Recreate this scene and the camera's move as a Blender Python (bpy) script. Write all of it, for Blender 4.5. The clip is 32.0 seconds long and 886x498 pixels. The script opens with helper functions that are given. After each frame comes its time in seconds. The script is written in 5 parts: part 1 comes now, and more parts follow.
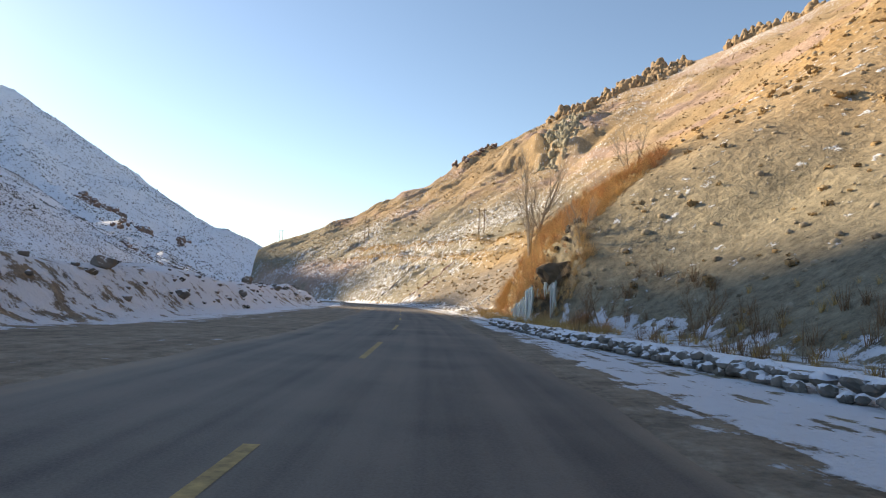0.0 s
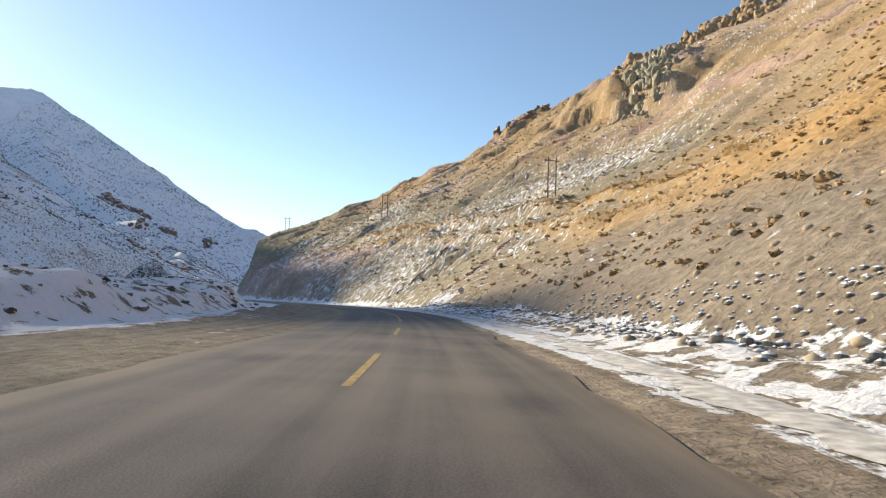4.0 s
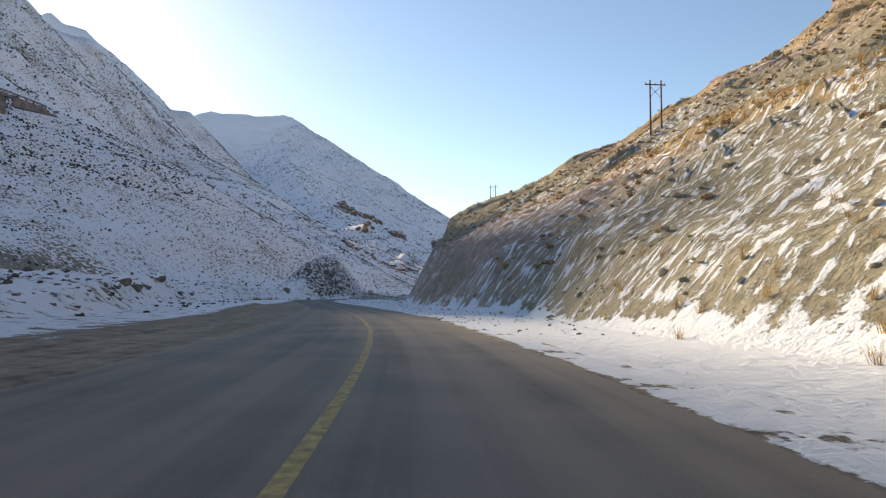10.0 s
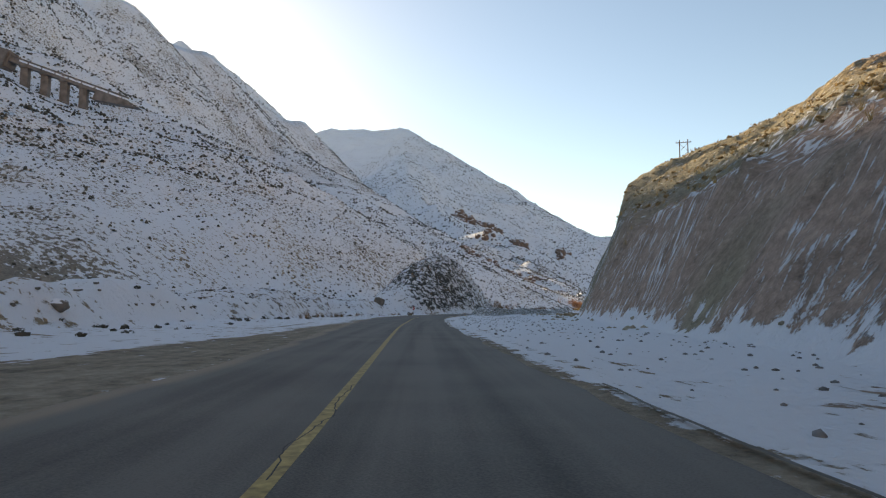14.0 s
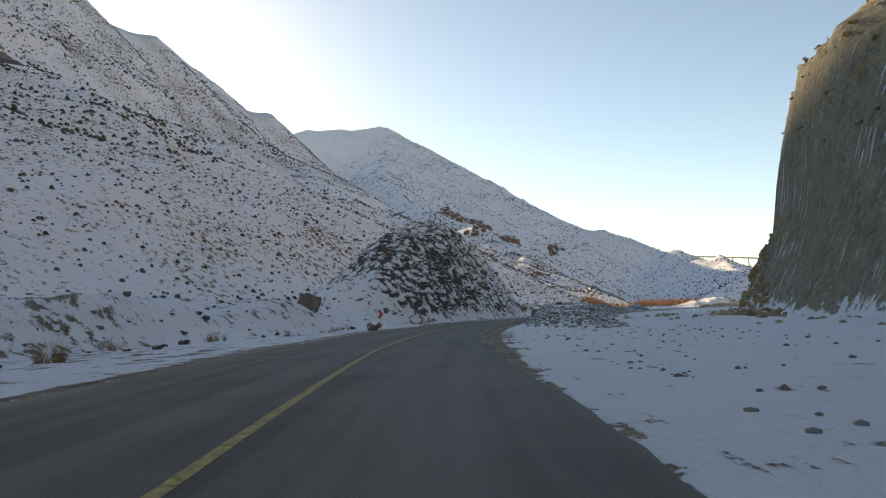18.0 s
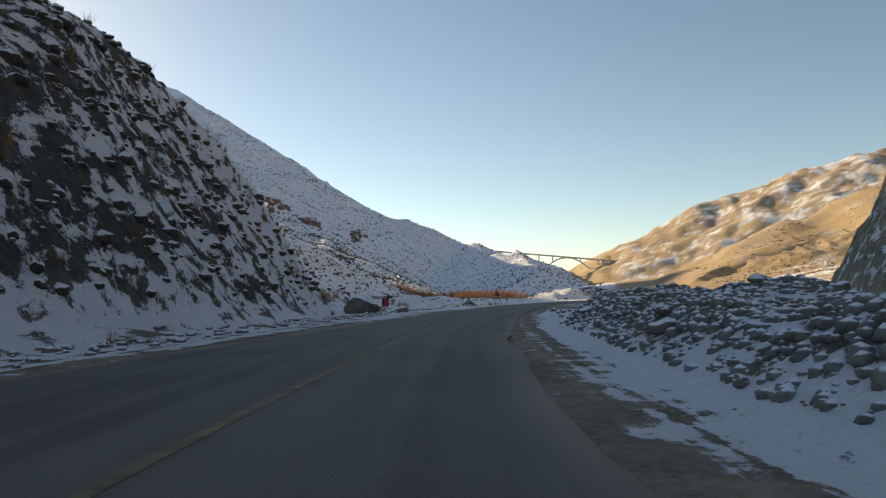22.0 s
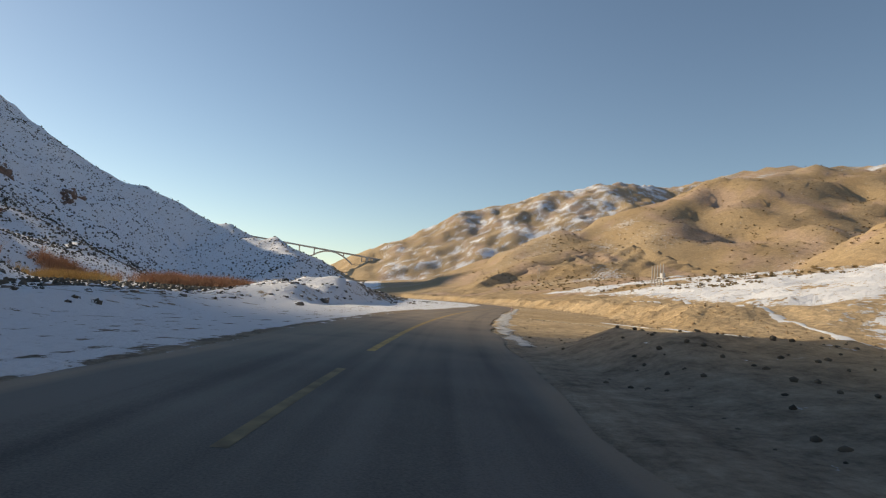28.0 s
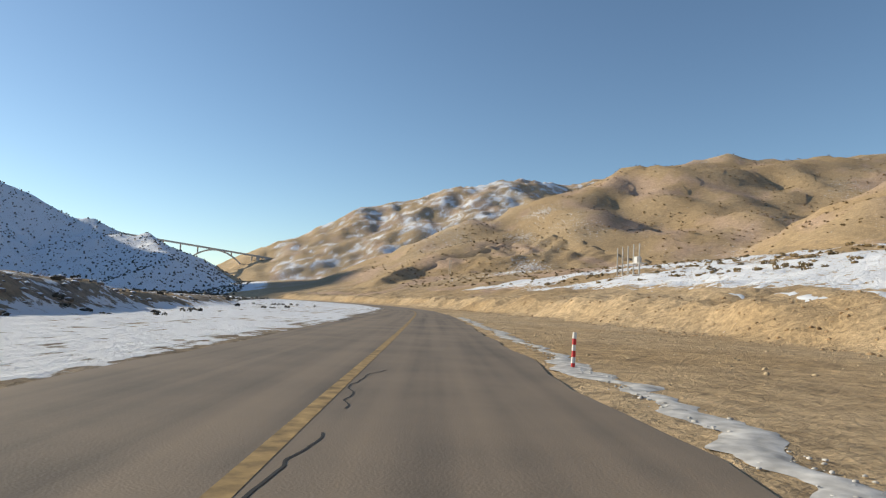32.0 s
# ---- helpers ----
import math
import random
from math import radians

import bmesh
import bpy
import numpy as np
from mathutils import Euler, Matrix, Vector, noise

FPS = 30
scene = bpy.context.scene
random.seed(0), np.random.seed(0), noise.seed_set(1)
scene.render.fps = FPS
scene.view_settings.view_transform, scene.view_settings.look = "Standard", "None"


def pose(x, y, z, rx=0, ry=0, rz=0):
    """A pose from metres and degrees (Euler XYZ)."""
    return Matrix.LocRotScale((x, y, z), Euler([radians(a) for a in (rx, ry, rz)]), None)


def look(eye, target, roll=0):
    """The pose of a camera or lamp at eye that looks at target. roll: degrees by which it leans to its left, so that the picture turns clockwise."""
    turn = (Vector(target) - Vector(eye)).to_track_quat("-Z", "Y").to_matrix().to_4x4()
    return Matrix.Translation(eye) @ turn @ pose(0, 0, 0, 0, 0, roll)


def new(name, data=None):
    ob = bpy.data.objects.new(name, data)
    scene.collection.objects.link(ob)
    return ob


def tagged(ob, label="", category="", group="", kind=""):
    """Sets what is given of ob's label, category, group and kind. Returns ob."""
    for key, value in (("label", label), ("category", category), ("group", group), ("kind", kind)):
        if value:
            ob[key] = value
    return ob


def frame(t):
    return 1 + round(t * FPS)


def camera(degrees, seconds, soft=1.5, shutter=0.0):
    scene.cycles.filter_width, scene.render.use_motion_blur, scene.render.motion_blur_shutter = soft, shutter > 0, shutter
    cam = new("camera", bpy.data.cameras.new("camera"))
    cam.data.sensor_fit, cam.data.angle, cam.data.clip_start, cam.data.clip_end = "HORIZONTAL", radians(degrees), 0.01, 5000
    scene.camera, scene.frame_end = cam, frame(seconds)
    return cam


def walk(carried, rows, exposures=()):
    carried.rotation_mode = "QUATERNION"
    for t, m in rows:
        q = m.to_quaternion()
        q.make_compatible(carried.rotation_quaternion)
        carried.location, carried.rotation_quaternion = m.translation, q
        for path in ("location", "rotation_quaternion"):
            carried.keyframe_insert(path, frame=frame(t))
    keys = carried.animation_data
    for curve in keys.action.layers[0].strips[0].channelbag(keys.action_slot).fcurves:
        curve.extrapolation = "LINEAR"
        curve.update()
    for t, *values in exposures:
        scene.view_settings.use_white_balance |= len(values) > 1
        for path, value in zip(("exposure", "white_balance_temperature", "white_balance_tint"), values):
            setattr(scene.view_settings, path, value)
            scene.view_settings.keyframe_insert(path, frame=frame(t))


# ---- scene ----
# ---- camera ----
cam = camera(70.0, 32.0, soft=1.2)
PATH = [
    (0, (0.00, 0.00, 1.24), (-0.00, 19.93, 2.91), 2.37),
    (0.5, (-0.04, 8.71, 1.21), (-0.17, 28.64, 2.87), 1.77),
    (1, (-0.25, 17.29, 1.18), (-0.56, 37.22, 2.84), 1.67),
    (1.5, (-0.50, 25.83, 1.15), (-1.07, 45.75, 2.75), 1.38),
    (2, (-0.80, 34.35, 1.13), (-1.62, 54.27, 2.79), 1.94),
    (3, (-2.00, 51.64, 1.17), (-2.94, 71.55, 2.86), 1.75),
    (3.5, (-2.59, 60.26, 1.18), (-3.57, 80.17, 2.84), 1.80),
    (4, (-3.17, 68.83, 1.19), (-4.22, 88.74, 2.85), 1.82),
    (5, (-4.50, 85.89, 1.20), (-5.89, 105.77, 2.85), 1.87),
    (5.5, (-5.32, 94.35, 1.21), (-7.04, 114.21, 2.85), 1.89),
    (6, (-6.32, 102.69, 1.21), (-8.42, 122.52, 2.80), 2.15),
    (7, (-8.81, 119.03, 1.20), (-12.04, 138.69, 2.88), 2.57),
    (8, (-12.45, 135.45, 1.18), (-17.26, 154.80, 2.70), 2.32),
    (9, (-17.54, 151.64, 1.19), (-23.92, 170.54, 2.72), 0.77),
    (10, (-24.18, 167.57, 1.19), (-32.21, 185.82, 2.70), 0.60),
    (11, (-32.19, 182.94, 1.19), (-41.75, 200.43, 2.85), 0.66),
    (12, (-41.32, 197.60, 1.20), (-52.00, 214.42, 3.01), 1.11),
    (13, (-51.19, 211.83, 1.20), (-62.41, 228.28, 3.05), 0.57),
    (14, (-61.34, 225.70, 1.20), (-72.62, 242.11, 3.09), 0.18),
    (14.5, (-66.52, 232.71, 1.20), (-77.81, 249.10, 3.18), 0.07),
    (15, (-71.74, 239.77, 1.19), (-83.11, 256.10, 3.16), -0.20),
    (16, (-82.20, 253.90, 1.14), (-93.51, 270.28, 3.10), -0.76),
    (16.5, (-87.33, 260.93, 1.12), (-98.52, 277.39, 3.07), -1.04),
    (17, (-92.23, 267.90, 1.12), (-103.37, 284.39, 3.08), -1.61),
    (18, (-101.65, 281.64, 1.21), (-112.53, 298.30, 3.21), -2.24),
    (18.5, (-106.11, 288.48, 1.25), (-116.74, 305.30, 3.23), -1.95),
    (19, (-110.46, 295.39, 1.26), (-120.75, 312.43, 3.18), -1.65),
    (19.5, (-114.65, 302.33, 1.25), (-124.40, 319.70, 3.08), -2.51),
    (20, (-118.66, 309.57, 1.24), (-127.79, 327.28, 3.01), -2.86),
    (20.5, (-122.52, 317.23, 1.23), (-130.85, 335.34, 2.90), -2.54),
    (21, (-125.82, 324.98, 1.23), (-133.24, 343.48, 2.89), -1.76),
    (21.5, (-128.76, 332.89, 1.22), (-135.11, 351.79, 2.82), -1.66),
    (22, (-131.36, 341.16, 1.20), (-136.58, 360.40, 2.70), -0.75),
    (23, (-135.29, 357.46, 1.17), (-138.76, 377.10, 2.66), 0.35),
    (24, (-137.90, 373.59, 1.20), (-139.81, 393.45, 2.62), 1.58),
    (25, (-139.42, 390.06, 1.18), (-140.00, 409.99, 2.72), 0.63),
    (25.5, (-140.05, 398.30, 1.16), (-140.08, 418.24, 2.64), 1.25),
    (26, (-140.25, 406.75, 1.17), (-139.85, 426.69, 2.65), 1.81),
    (27, (-139.98, 423.85, 1.20), (-138.78, 443.76, 2.68), 2.93),
    (27.5, (-139.56, 432.39, 1.21), (-137.91, 452.27, 2.69), 3.49),
    (28, (-138.93, 440.89, 1.22), (-136.82, 460.71, 2.77), 3.70),
    (29, (-137.02, 457.79, 1.23), (-133.93, 477.49, 2.67), 1.84),
    (30, (-134.55, 474.73, 1.22), (-130.56, 494.26, 2.75), 2.83),
    (31, (-131.13, 491.22, 1.18), (-126.51, 510.62, 2.65), 3.85),
    (32, (-127.28, 507.83, 1.15), (-122.11, 527.07, 2.87), 2.56),
]
walk(cam, [(t, look(eye, target, roll)) for t, eye, target, roll in PATH],
     [(0, 1.12, 7800, 10), (3, 0.95, 7200, 7), (7, 1.0, 7600, 9), (9, 0.98, 7600, 8), (11, 1.05, 8300, 9), (13, 1.08, 9200, 9), (17, 1.03, 9900, 9), (19, 1.0, 9700, 8), (21, 0.75, 9200, 8), (25, 0.4, 8800, 5), (28, 0.3, 7800, 8), (30, 0.36, 7200, 4), (32, 0.38, 6700, 4)])

# ---- sun and sky ----
SUN_AZ, SUN_EL = 58.0, 21.0          # degrees left of +y, and above the horizon
world = bpy.data.worlds.new("sky")
scene.world = world
world.use_nodes = True
wn = world.node_tree.nodes
sky = wn.new("ShaderNodeTexSky")
sky.sky_type = "NISHITA"
sky.sun_disc = False
sky.sun_elevation = radians(SUN_EL)
sky.sun_rotation = radians(-SUN_AZ)
sky.altitude, sky.air_density, sky.dust_density, sky.ozone_density = 1200, 1.0, 0.45, 2.5
wn["Background"].inputs["Strength"].default_value = 0.11
world.node_tree.links.new(sky.outputs[0], wn["Background"].inputs["Color"])
sun_data = bpy.data.lights.new("sun", "SUN")
sun_data.energy, sun_data.angle, sun_data.color = 4.2, radians(0.6), (1.0, 0.87, 0.70)
SUN_DIR = Vector((-math.sin(radians(SUN_AZ)) * math.cos(radians(SUN_EL)), math.cos(radians(SUN_AZ)) * math.cos(radians(SUN_EL)), math.sin(radians(SUN_EL))))
new("sun", sun_data).matrix_world = look(SUN_DIR * 900, (0, 0, 0))

# ---- numeric helpers ----
rng = np.random.default_rng(7)
HASH = rng.random((512, 512))


def vnoise(x, y, size, seed=0):
    """Smooth value noise in 0..1 with cells of that size."""
    u, v = x / size + 37.3 * seed, y / size + 11.7 * seed
    i, j = np.floor(u).astype(int), np.floor(v).astype(int)
    a, b = u - i, v - j
    a, b = a * a * (3 - 2 * a), b * b * (3 - 2 * b)
    g = lambda p, q: HASH[p % 512, q % 512]
    return (g(i, j) * (1 - a) + g(i + 1, j) * a) * (1 - b) + (g(i, j + 1) * (1 - a) + g(i + 1, j + 1) * a) * b


def fnoise(x, y, size, octaves=4, seed=0):
    """Fractal noise about -1..1."""
    total, amp, norm = 0, 1.0, 0.0
    for o in range(octaves):
        total = total + amp * (2 * vnoise(x, y, size / 2.03**o, seed + 3 * o) - 1)
        norm += amp
        amp *= 0.52
    return total / norm * 1.5


def ridged(x, y, size, octaves=4, seed=0):
    total, amp, norm = 0, 1.0, 0.0
    for o in range(octaves):
        total = total + amp * (1 - np.abs(2 * vnoise(x, y, size / 2.1**o, seed + 5 * o) - 1) * 2)
        norm += amp
        amp *= 0.5
    return total / norm


def step(a, b, x):
    q = np.clip((x - a) / (b - a), 0, 1)
    return q * q * (3 - 2 * q)


# ---- the line of the drive, as arc length s and offset d to the right ----
way_t = np.array([p[0] for p in PATH])
way_p = np.array([p[1][:2] for p in PATH])
ts = np.linspace(0, 32, 641)
wx, wy = np.interp(ts, way_t, way_p[:, 0]), np.interp(ts, way_t, way_p[:, 1])
kern = np.ones(21) / 21
pad = lambda a: np.r_[a[0] - (a[10:0:-1] - a[0]), a, 2 * a[-1] - a[-2:-12:-1]]
wx, wy = np.convolve(pad(wx), kern, "valid"), np.convolve(pad(wy), kern, "valid")
before, after = np.arange(-140, 0, 2.0), np.arange(2, 420, 2.0)
bx, by = wx[0] + before * 0.008, wy[0] + before
turn = np.radians(np.interp(after, [0, 60, 260], [14.5, 13.5, -14]))
ax, ay = wx[-1] + np.cumsum(np.sin(turn)) * 2.0, wy[-1] + np.cumsum(np.cos(turn)) * 2.0
lx, ly = np.r_[bx, wx, ax], np.r_[by, wy, ay]
ls = np.r_[0, np.cumsum(np.hypot(np.diff(lx), np.diff(ly)))]
ls -= np.interp(len(before), np.arange(len(ls)), ls)
S = np.arange(-110, 900, 1.0)
CX, CY = np.interp(S, ls, lx), np.interp(S, ls, ly)
for _ in range(3):
    CX[5:-5] = np.convolve(CX, np.ones(11) / 11, "valid")
    CY[5:-5] = np.convolve(CY, np.ones(11) / 11, "valid")
TX, TY = np.gradient(CX), np.gradient(CY)
TN = np.hypot(TX, TY)
TX, TY = TX / TN, TY / TN


def at(s, d, z=0.0):
    """World place of arc length s and offset d."""
    x, y = np.interp(s, S, CX), np.interp(s, S, CY)
    u, v = np.interp(s, S, TX), np.interp(s, S, TY)
    return x + d * v, y - d * u, z


def along(x, y):
    """Arc length and offset of places."""
    s, d = np.empty_like(x), np.empty_like(x)
    for k in range(0, len(x), 4000):
        X, Y = x[k:k + 4000, None], y[k:k + 4000, None]
        i = np.argmin((X - CX[::4]) ** 2 + (Y - CY[::4]) ** 2, 1) * 4
        dx, dy = x[k:k + 4000] - CX[i], y[k:k + 4000] - CY[i]
        s[k:k + 4000] = S[i] + dx * TX[i] + dy * TY[i]
        d[k:k + 4000] = dx * TY[i] - dy * TX[i]
    return s, d


def tab(s, *pairs):
    return np.interp(s, [p[0] for p in pairs], [p[1] for p in pairs])


# offsets of the painted centre line and of the asphalt's edges
def mid_line(s):
    return tab(s, (0, -1.42), (60, -1.2), (100, -0.72), (110, -0.58), (160, -0.6), (192, -0.56), (204, -0.72), (226, -1.04), (246, -1.02), (296, -1.62), (313, -2.1), (330, -2.8), (350, -2.9), (380, -2.38), (388, -2.08), (412, -1.55), (429, -1.42), (440, -1.2), (480, -1.62), (514, -1.15), (700, -1.2))


def edge_right(s):
    return tab(s, (0, 2.35), (26, 2.2), (60, 2.1), (100, 2.75), (119, 3.3), (132, 3.35), (165, 3.2), (185, 2.85), (200, 2.95), (214, 3.0), (227, 2.48), (250, 2.45), (296, 1.68), (310, 1.65), (329, 1.1), (345, 0.7), (380, 0.87), (391, 1.1), (429, 1.68), (443, 1.9), (486, 1.6), (514, 2.0), (525, 2.3), (548, 2.2), (700, 2.1))


def edge_left(s):
    return tab(s, (0, -5.0), (100, -4.4), (160, -5.0), (230, -4.2), (260, -4.4), (300, -6.6), (350, -8.4), (375, -8.4), (399, -5.8), (430, -4.7), (700, -4.8))


def hill_foot(s):
    return tab(s, (-100, 14), (0, 13.5), (35, 10.5), (45, 8.6), (58, 8.6), (66, 8.2), (79, 8.0), (100, 9), (130, 10.2), (140, 10.8), (170, 10.2), (188, 8.8), (200, 9.1), (215, 10.0), (234, 9.3), (250, 9.8), (262, 11), (275, 13.6), (286, 15.3), (300, 16.8), (313, 17.6), (330, 19.2), (350, 21.8), (363, 22.6), (376, 22.4), (390, 22.4), (398, 22.4), (409, 22.8), (430, 24.5), (444, 26.0), (452, 28.5), (457, 38), (463, 60))


# ridges of the country round, plus one unseen to cast shade: polylines of crest places, and the fall of their flanks
RIDGES = [
    # unseen crest heights (south of y = 552, near 780) are set by wanted shade
    ([(-650, -500, 330), (-650, 300, 338), (-650, 366, 336), (-650, 384, 332), (-650, 404, 322), (-650, 440, 314), (-650, 450, 307), (-650, 457, 290), (-650, 464, 287), (-650, 490, 290), (-650, 507, 296), (-650, 530, 300), (-650, 549, 297), (-650, 560, 285), (-650, 582, 276), (-650, 601, 275), (-650, 625, 280), (-650, 653, 267), (-650, 686, 250), (-650, 706, 243), (-650, 738, 234), (-650, 772, 238), (-650, 788, 229), (-650, 804, 212), (-640, 860, 150)], 1.08, 165, 0.485),
    # added ridge hidden behind the west crest, only to shade the road cut
    ([(-1198, 914, 470), (-1190, 926, 528), (-1184, 936, 540), (-1174, 952, 530), (-1155, 982, 524), (-1138, 1009, 496), (-1118, 1041, 458), (-1104, 1062, 405)], 0.95, 900, 0.9),
    ([(-650, 640, 268), (-560, 648, 184), (-440, 650, 100), (-385, 640, 58)], 0.75, 60, 0.50),
    ([(-1900, 1300, 500), (-1500, 1480, 530), (-1155, 1623, 515), (-1000, 1605, 415), (-900, 1600, 345), (-640, 1590, 196), (-404, 1565, 104)], 0.63, 900, 0.5),
    ([(-1155, 1623, 490), (-800, 1180, 240), (-560, 980, 128), (-414, 880, 72), (-300, 790, 20)], 0.55, 900, 0.5),
    ([(-404, 1565, 106), (-290, 1420, 60), (-215, 1250, 22)], 0.42, 900, 0.4),
    ([(-112, 2035, 112), (30, 2025, 202), (100, 2030, 236), (300, 2045, 297), (464, 2055, 347), (700, 2250, 376), (1000, 2150, 452), (1150, 2085, 445), (1350, 2010, 470), (1700, 1900, 520)], 0.50, 900, 0.5),
    ([(-40, 880, 20), (32, 915, 58), (100, 973, 88), (150, 990, 116), (230, 1010, 142), (320, 985, 149), (420, 960, 156), (800, 900, 260), (1500, 600, 380)], 0.42, 900, 0.4),
    ([(50, 700, 20), (110, 705, 50), (215, 720, 96), (340, 680, 130), (700, 500, 260)], 0.50, 900, 0.5),
    ([(-75, 820, 12), (-30, 900, 30), (60, 1060, 70), (200, 1300, 120)], 0.36, 900, 0.4),
    ([(-260, 1180, 16), (-240, 1300, 40), (-300, 1480, 80)], 0.40, 900, 0.4),
]


def tents(x, y):
    best = np.full(x.shape, -60.0)
    for line, steep_fall, width, fall in RIDGES:
        for (x0, y0, z0), (x1, y1, z1) in zip(line, line[1:]):
            dx, dy = x1 - x0, y1 - y0
            q = np.clip(((x - x0) * dx + (y - y0) * dy) / (dx * dx + dy * dy), 0, 1)
            r = np.hypot(x - x0 - q * dx, y - y0 - q * dy)
            best = np.maximum(best, z0 + q * (z1 - z0) - steep_fall * np.minimum(r, width) - fall * np.maximum(r - width, 0))
    return best


def height(x, y, s, d):
    """Height of the ground."""
    big = fnoise(x, y, 160, 4, 1)
    mid = fnoise(x, y, 34, 4, 2)
    # mountains all round, gullied
    t = tents(x, y)
    t = t + step(4, 60, t) * np.where((x < -420) & (y < 900), 0.25 + 0.85 * step(-635, -560, x) * (y < 620), 1.0) * (6 * big + 11 * (ridged(x, y, 90, 4, 9) - 0.45)) + step(1, 20, t) * 1.8 * mid
    t = t + step(8, 45, t) * ((x > -150) & (y > 560)) * (4.5 * (ridged(x, y, 60, 3, 44) - 0.45) + 2.6 * (ridged(x, y, 19, 3, 46) - 0.45) + 1.0 * fnoise(x, y, 9, 2, 45))
    t = t - 20 * np.exp(-(((x + 335) / 62) ** 2) - ((y - 688) / 42) ** 2) - 9 * np.exp(-(((x + 412) / 45) ** 2) - ((y - 728) / 30) ** 2) - 4.0 * np.exp(-(((x + 360) / 24) ** 2) - ((y - 362) / 24) ** 2)
    # valley floor
    z = 0.25 * fnoise(x, y, 9, 3, 4) * step(5, 14, np.abs(d + 1.2)) - 0.02
    # left: spoil bank beside the road, then the lower river flat
    bank_h = tab(s, (-100, 1.9), (40, 2.1), (100, 1.8), (150, 2.0), (185, 1.5), (215, 1.4), (245, 2.6), (290, 3.0), (330, 2.8), (365, 2.4), (385, 0.8), (420, 1.0), (450, 1.2), (480, 0.8), (500, 0.4), (524, 0.4), (532, 2.0), (560, 2.3), (590, 1.2), (630, 0.3))
    bank_d = tab(s, (-100, -13), (40, -12), (60, -12.5), (100, -12), (155, -14), (185, -16), (215, -15), (245, -20), (300, -20), (340, -17), (385, -14), (440, -11), (470, -11.5), (520, -12), (560, -14), (640, -22))
    rise = step(0, 3.5, bank_d - d)
    z = z + rise * bank_h * (1 + 0.45 * fnoise(x, y, 7, 3, 6)) * (1 - 0.55 * step(14, 40, bank_d - d)) * (1 - 0.8 * step(6, 14, bank_d - d) * step(440, 490, s))
    z = z + np.clip(-d - 38, 0, 110) * 0.11 * (1 - step(400, 450, s)) - 2.4 * step(24, 50, -d) * step(425, 470, s) * (1 - step(760, 820, s))
    # right: terraces and the rising snowfield north of the spur
    open_right = step(392, 420, s)
    ter_d = tab(s, (400, 60), (440, 40), (480, 27), (500, 22), (530, 13.0), (560, 16), (590, 15), (640, 11), (900, 10))
    z = z + open_right * (step(0, 4.5, d - ter_d + 1.6 * fnoise(x, y, 7, 3, 38)) * (tab(s, (430, 0.0), (485, -0.8), (515, -0.5), (533, 1.5), (600, 2.1), (700, 2.2)) * (1 + 0.25 * fnoise(x, y, 5, 3, 8)) + step(515, 530, s) * (1 - step(10, 18, d - ter_d)) * 0.45 * fnoise(x, y, 2.4, 3, 39)) + np.clip(d - ter_d - 3, 0, 400) * 0.095 + np.clip(d - ter_d - 12, 0, 70) * 0.10 * step(500, 560, s))
    # the east hill: a face up from its foot, natural ground above
    r = d - hill_foot(s) + 0.9 * fnoise(x, y, 11, 3, 12)
    face = tab(s, (-100, 0.80), (30, 0.80), (42, 2.6), (63, 2.6), (74, 0.95), (150, 0.9), (180, 1.0), (215, 1.25), (245, 1.6), (300, 1.8), (350, 2.1), (372, 2.4), (395, 3.2), (420, 3.2))
    nat = tab(s, (-100, 0), (36, 0.0), (44, 4.6), (52, 5.6), (61, 6.2), (72, 1.0), (80, 0.4), (150, 0.3), (190, 1.5), (240, 4.5), (262, 6.3), (300, 6.8), (330, 9.8), (350, 13), (368, 15), (400, 15.8)) + tab(s, (100, 0.71), (165, 0.62), (220, 0.57)) * np.maximum(r, 0) + tab(s, (100, 0.0011), (180, 0.0008), (220, 0.0007)) * np.clip(r - 20, 0, 200) ** 2
    hill = np.minimum(face * np.maximum(r, 0), nat)
    blunt = step(352, 378, s)
    hill = hill * (1 - blunt) + blunt * tab(r, (0, 0), (4.4, 10), (5.6, 19), (7.4, 26.5), (20, 33), (60, 50), (200, 120))
    cave = step(43.0, 43.9, s) * (1 - step(45.9, 46.8, s))
    hill = hill * (1 - cave * (1 - step(1.9, 2.5, r)))
    groove = ridged(s * 1.0, d * 0.12, 5.0, 3, 15)
    fine_g = ridged(s + 0.35 * d, d * 0.10, 2.0, 2, 18)
    hill = hill + step(0.8, 4, hill) * step(140, 175, s) * 0.85 * (fine_g - 0.5)
    hill = hill + step(2, 9, hill) * (0.9 * (groove - 0.4) + 1.1 * fnoise(x, y, 13, 4, 16)) + step(12, 50, hill) * 4.0 * (ridged(x, y, 42, 4, 17) - 0.45)
    for bench, lift in ((37.0, 1.1), (28.5, 0.7)):
        u = d - bench - 0.03 * (s - 150) - 0.8 * fnoise(s, s * 0, 14, 3, 37)
        hill = hill + step(120, 150, s) * (1 - step(235, 265, s)) * lift * (step(-1.6, -0.1, u) - step(0.6, 7.0, u))
    cl = 105 + 0.25 * (s - 220) + 4.0 * (ridged(s, d * 0.3, 11, 4, 27) - 0.5) + 4.5 * fnoise(x, y, 9, 4, 28)
    hill = hill + step(192, 204, s) * (1 - step(236, 250, s)) * (10 + 4 * fnoise(x, y, 14, 3, 35)) * (0.6 * step(-2.0, 1.5, d - cl) + 0.4 * step(2.5, 5.5, d - cl)) * (1 - step(8, 55, d - cl))
    hill = hill + step(284, 292, s) * (1 - step(304, 312, s)) * step(118, 128, d) * 5 * (0.4 + ridged(x, y, 8, 3, 29))
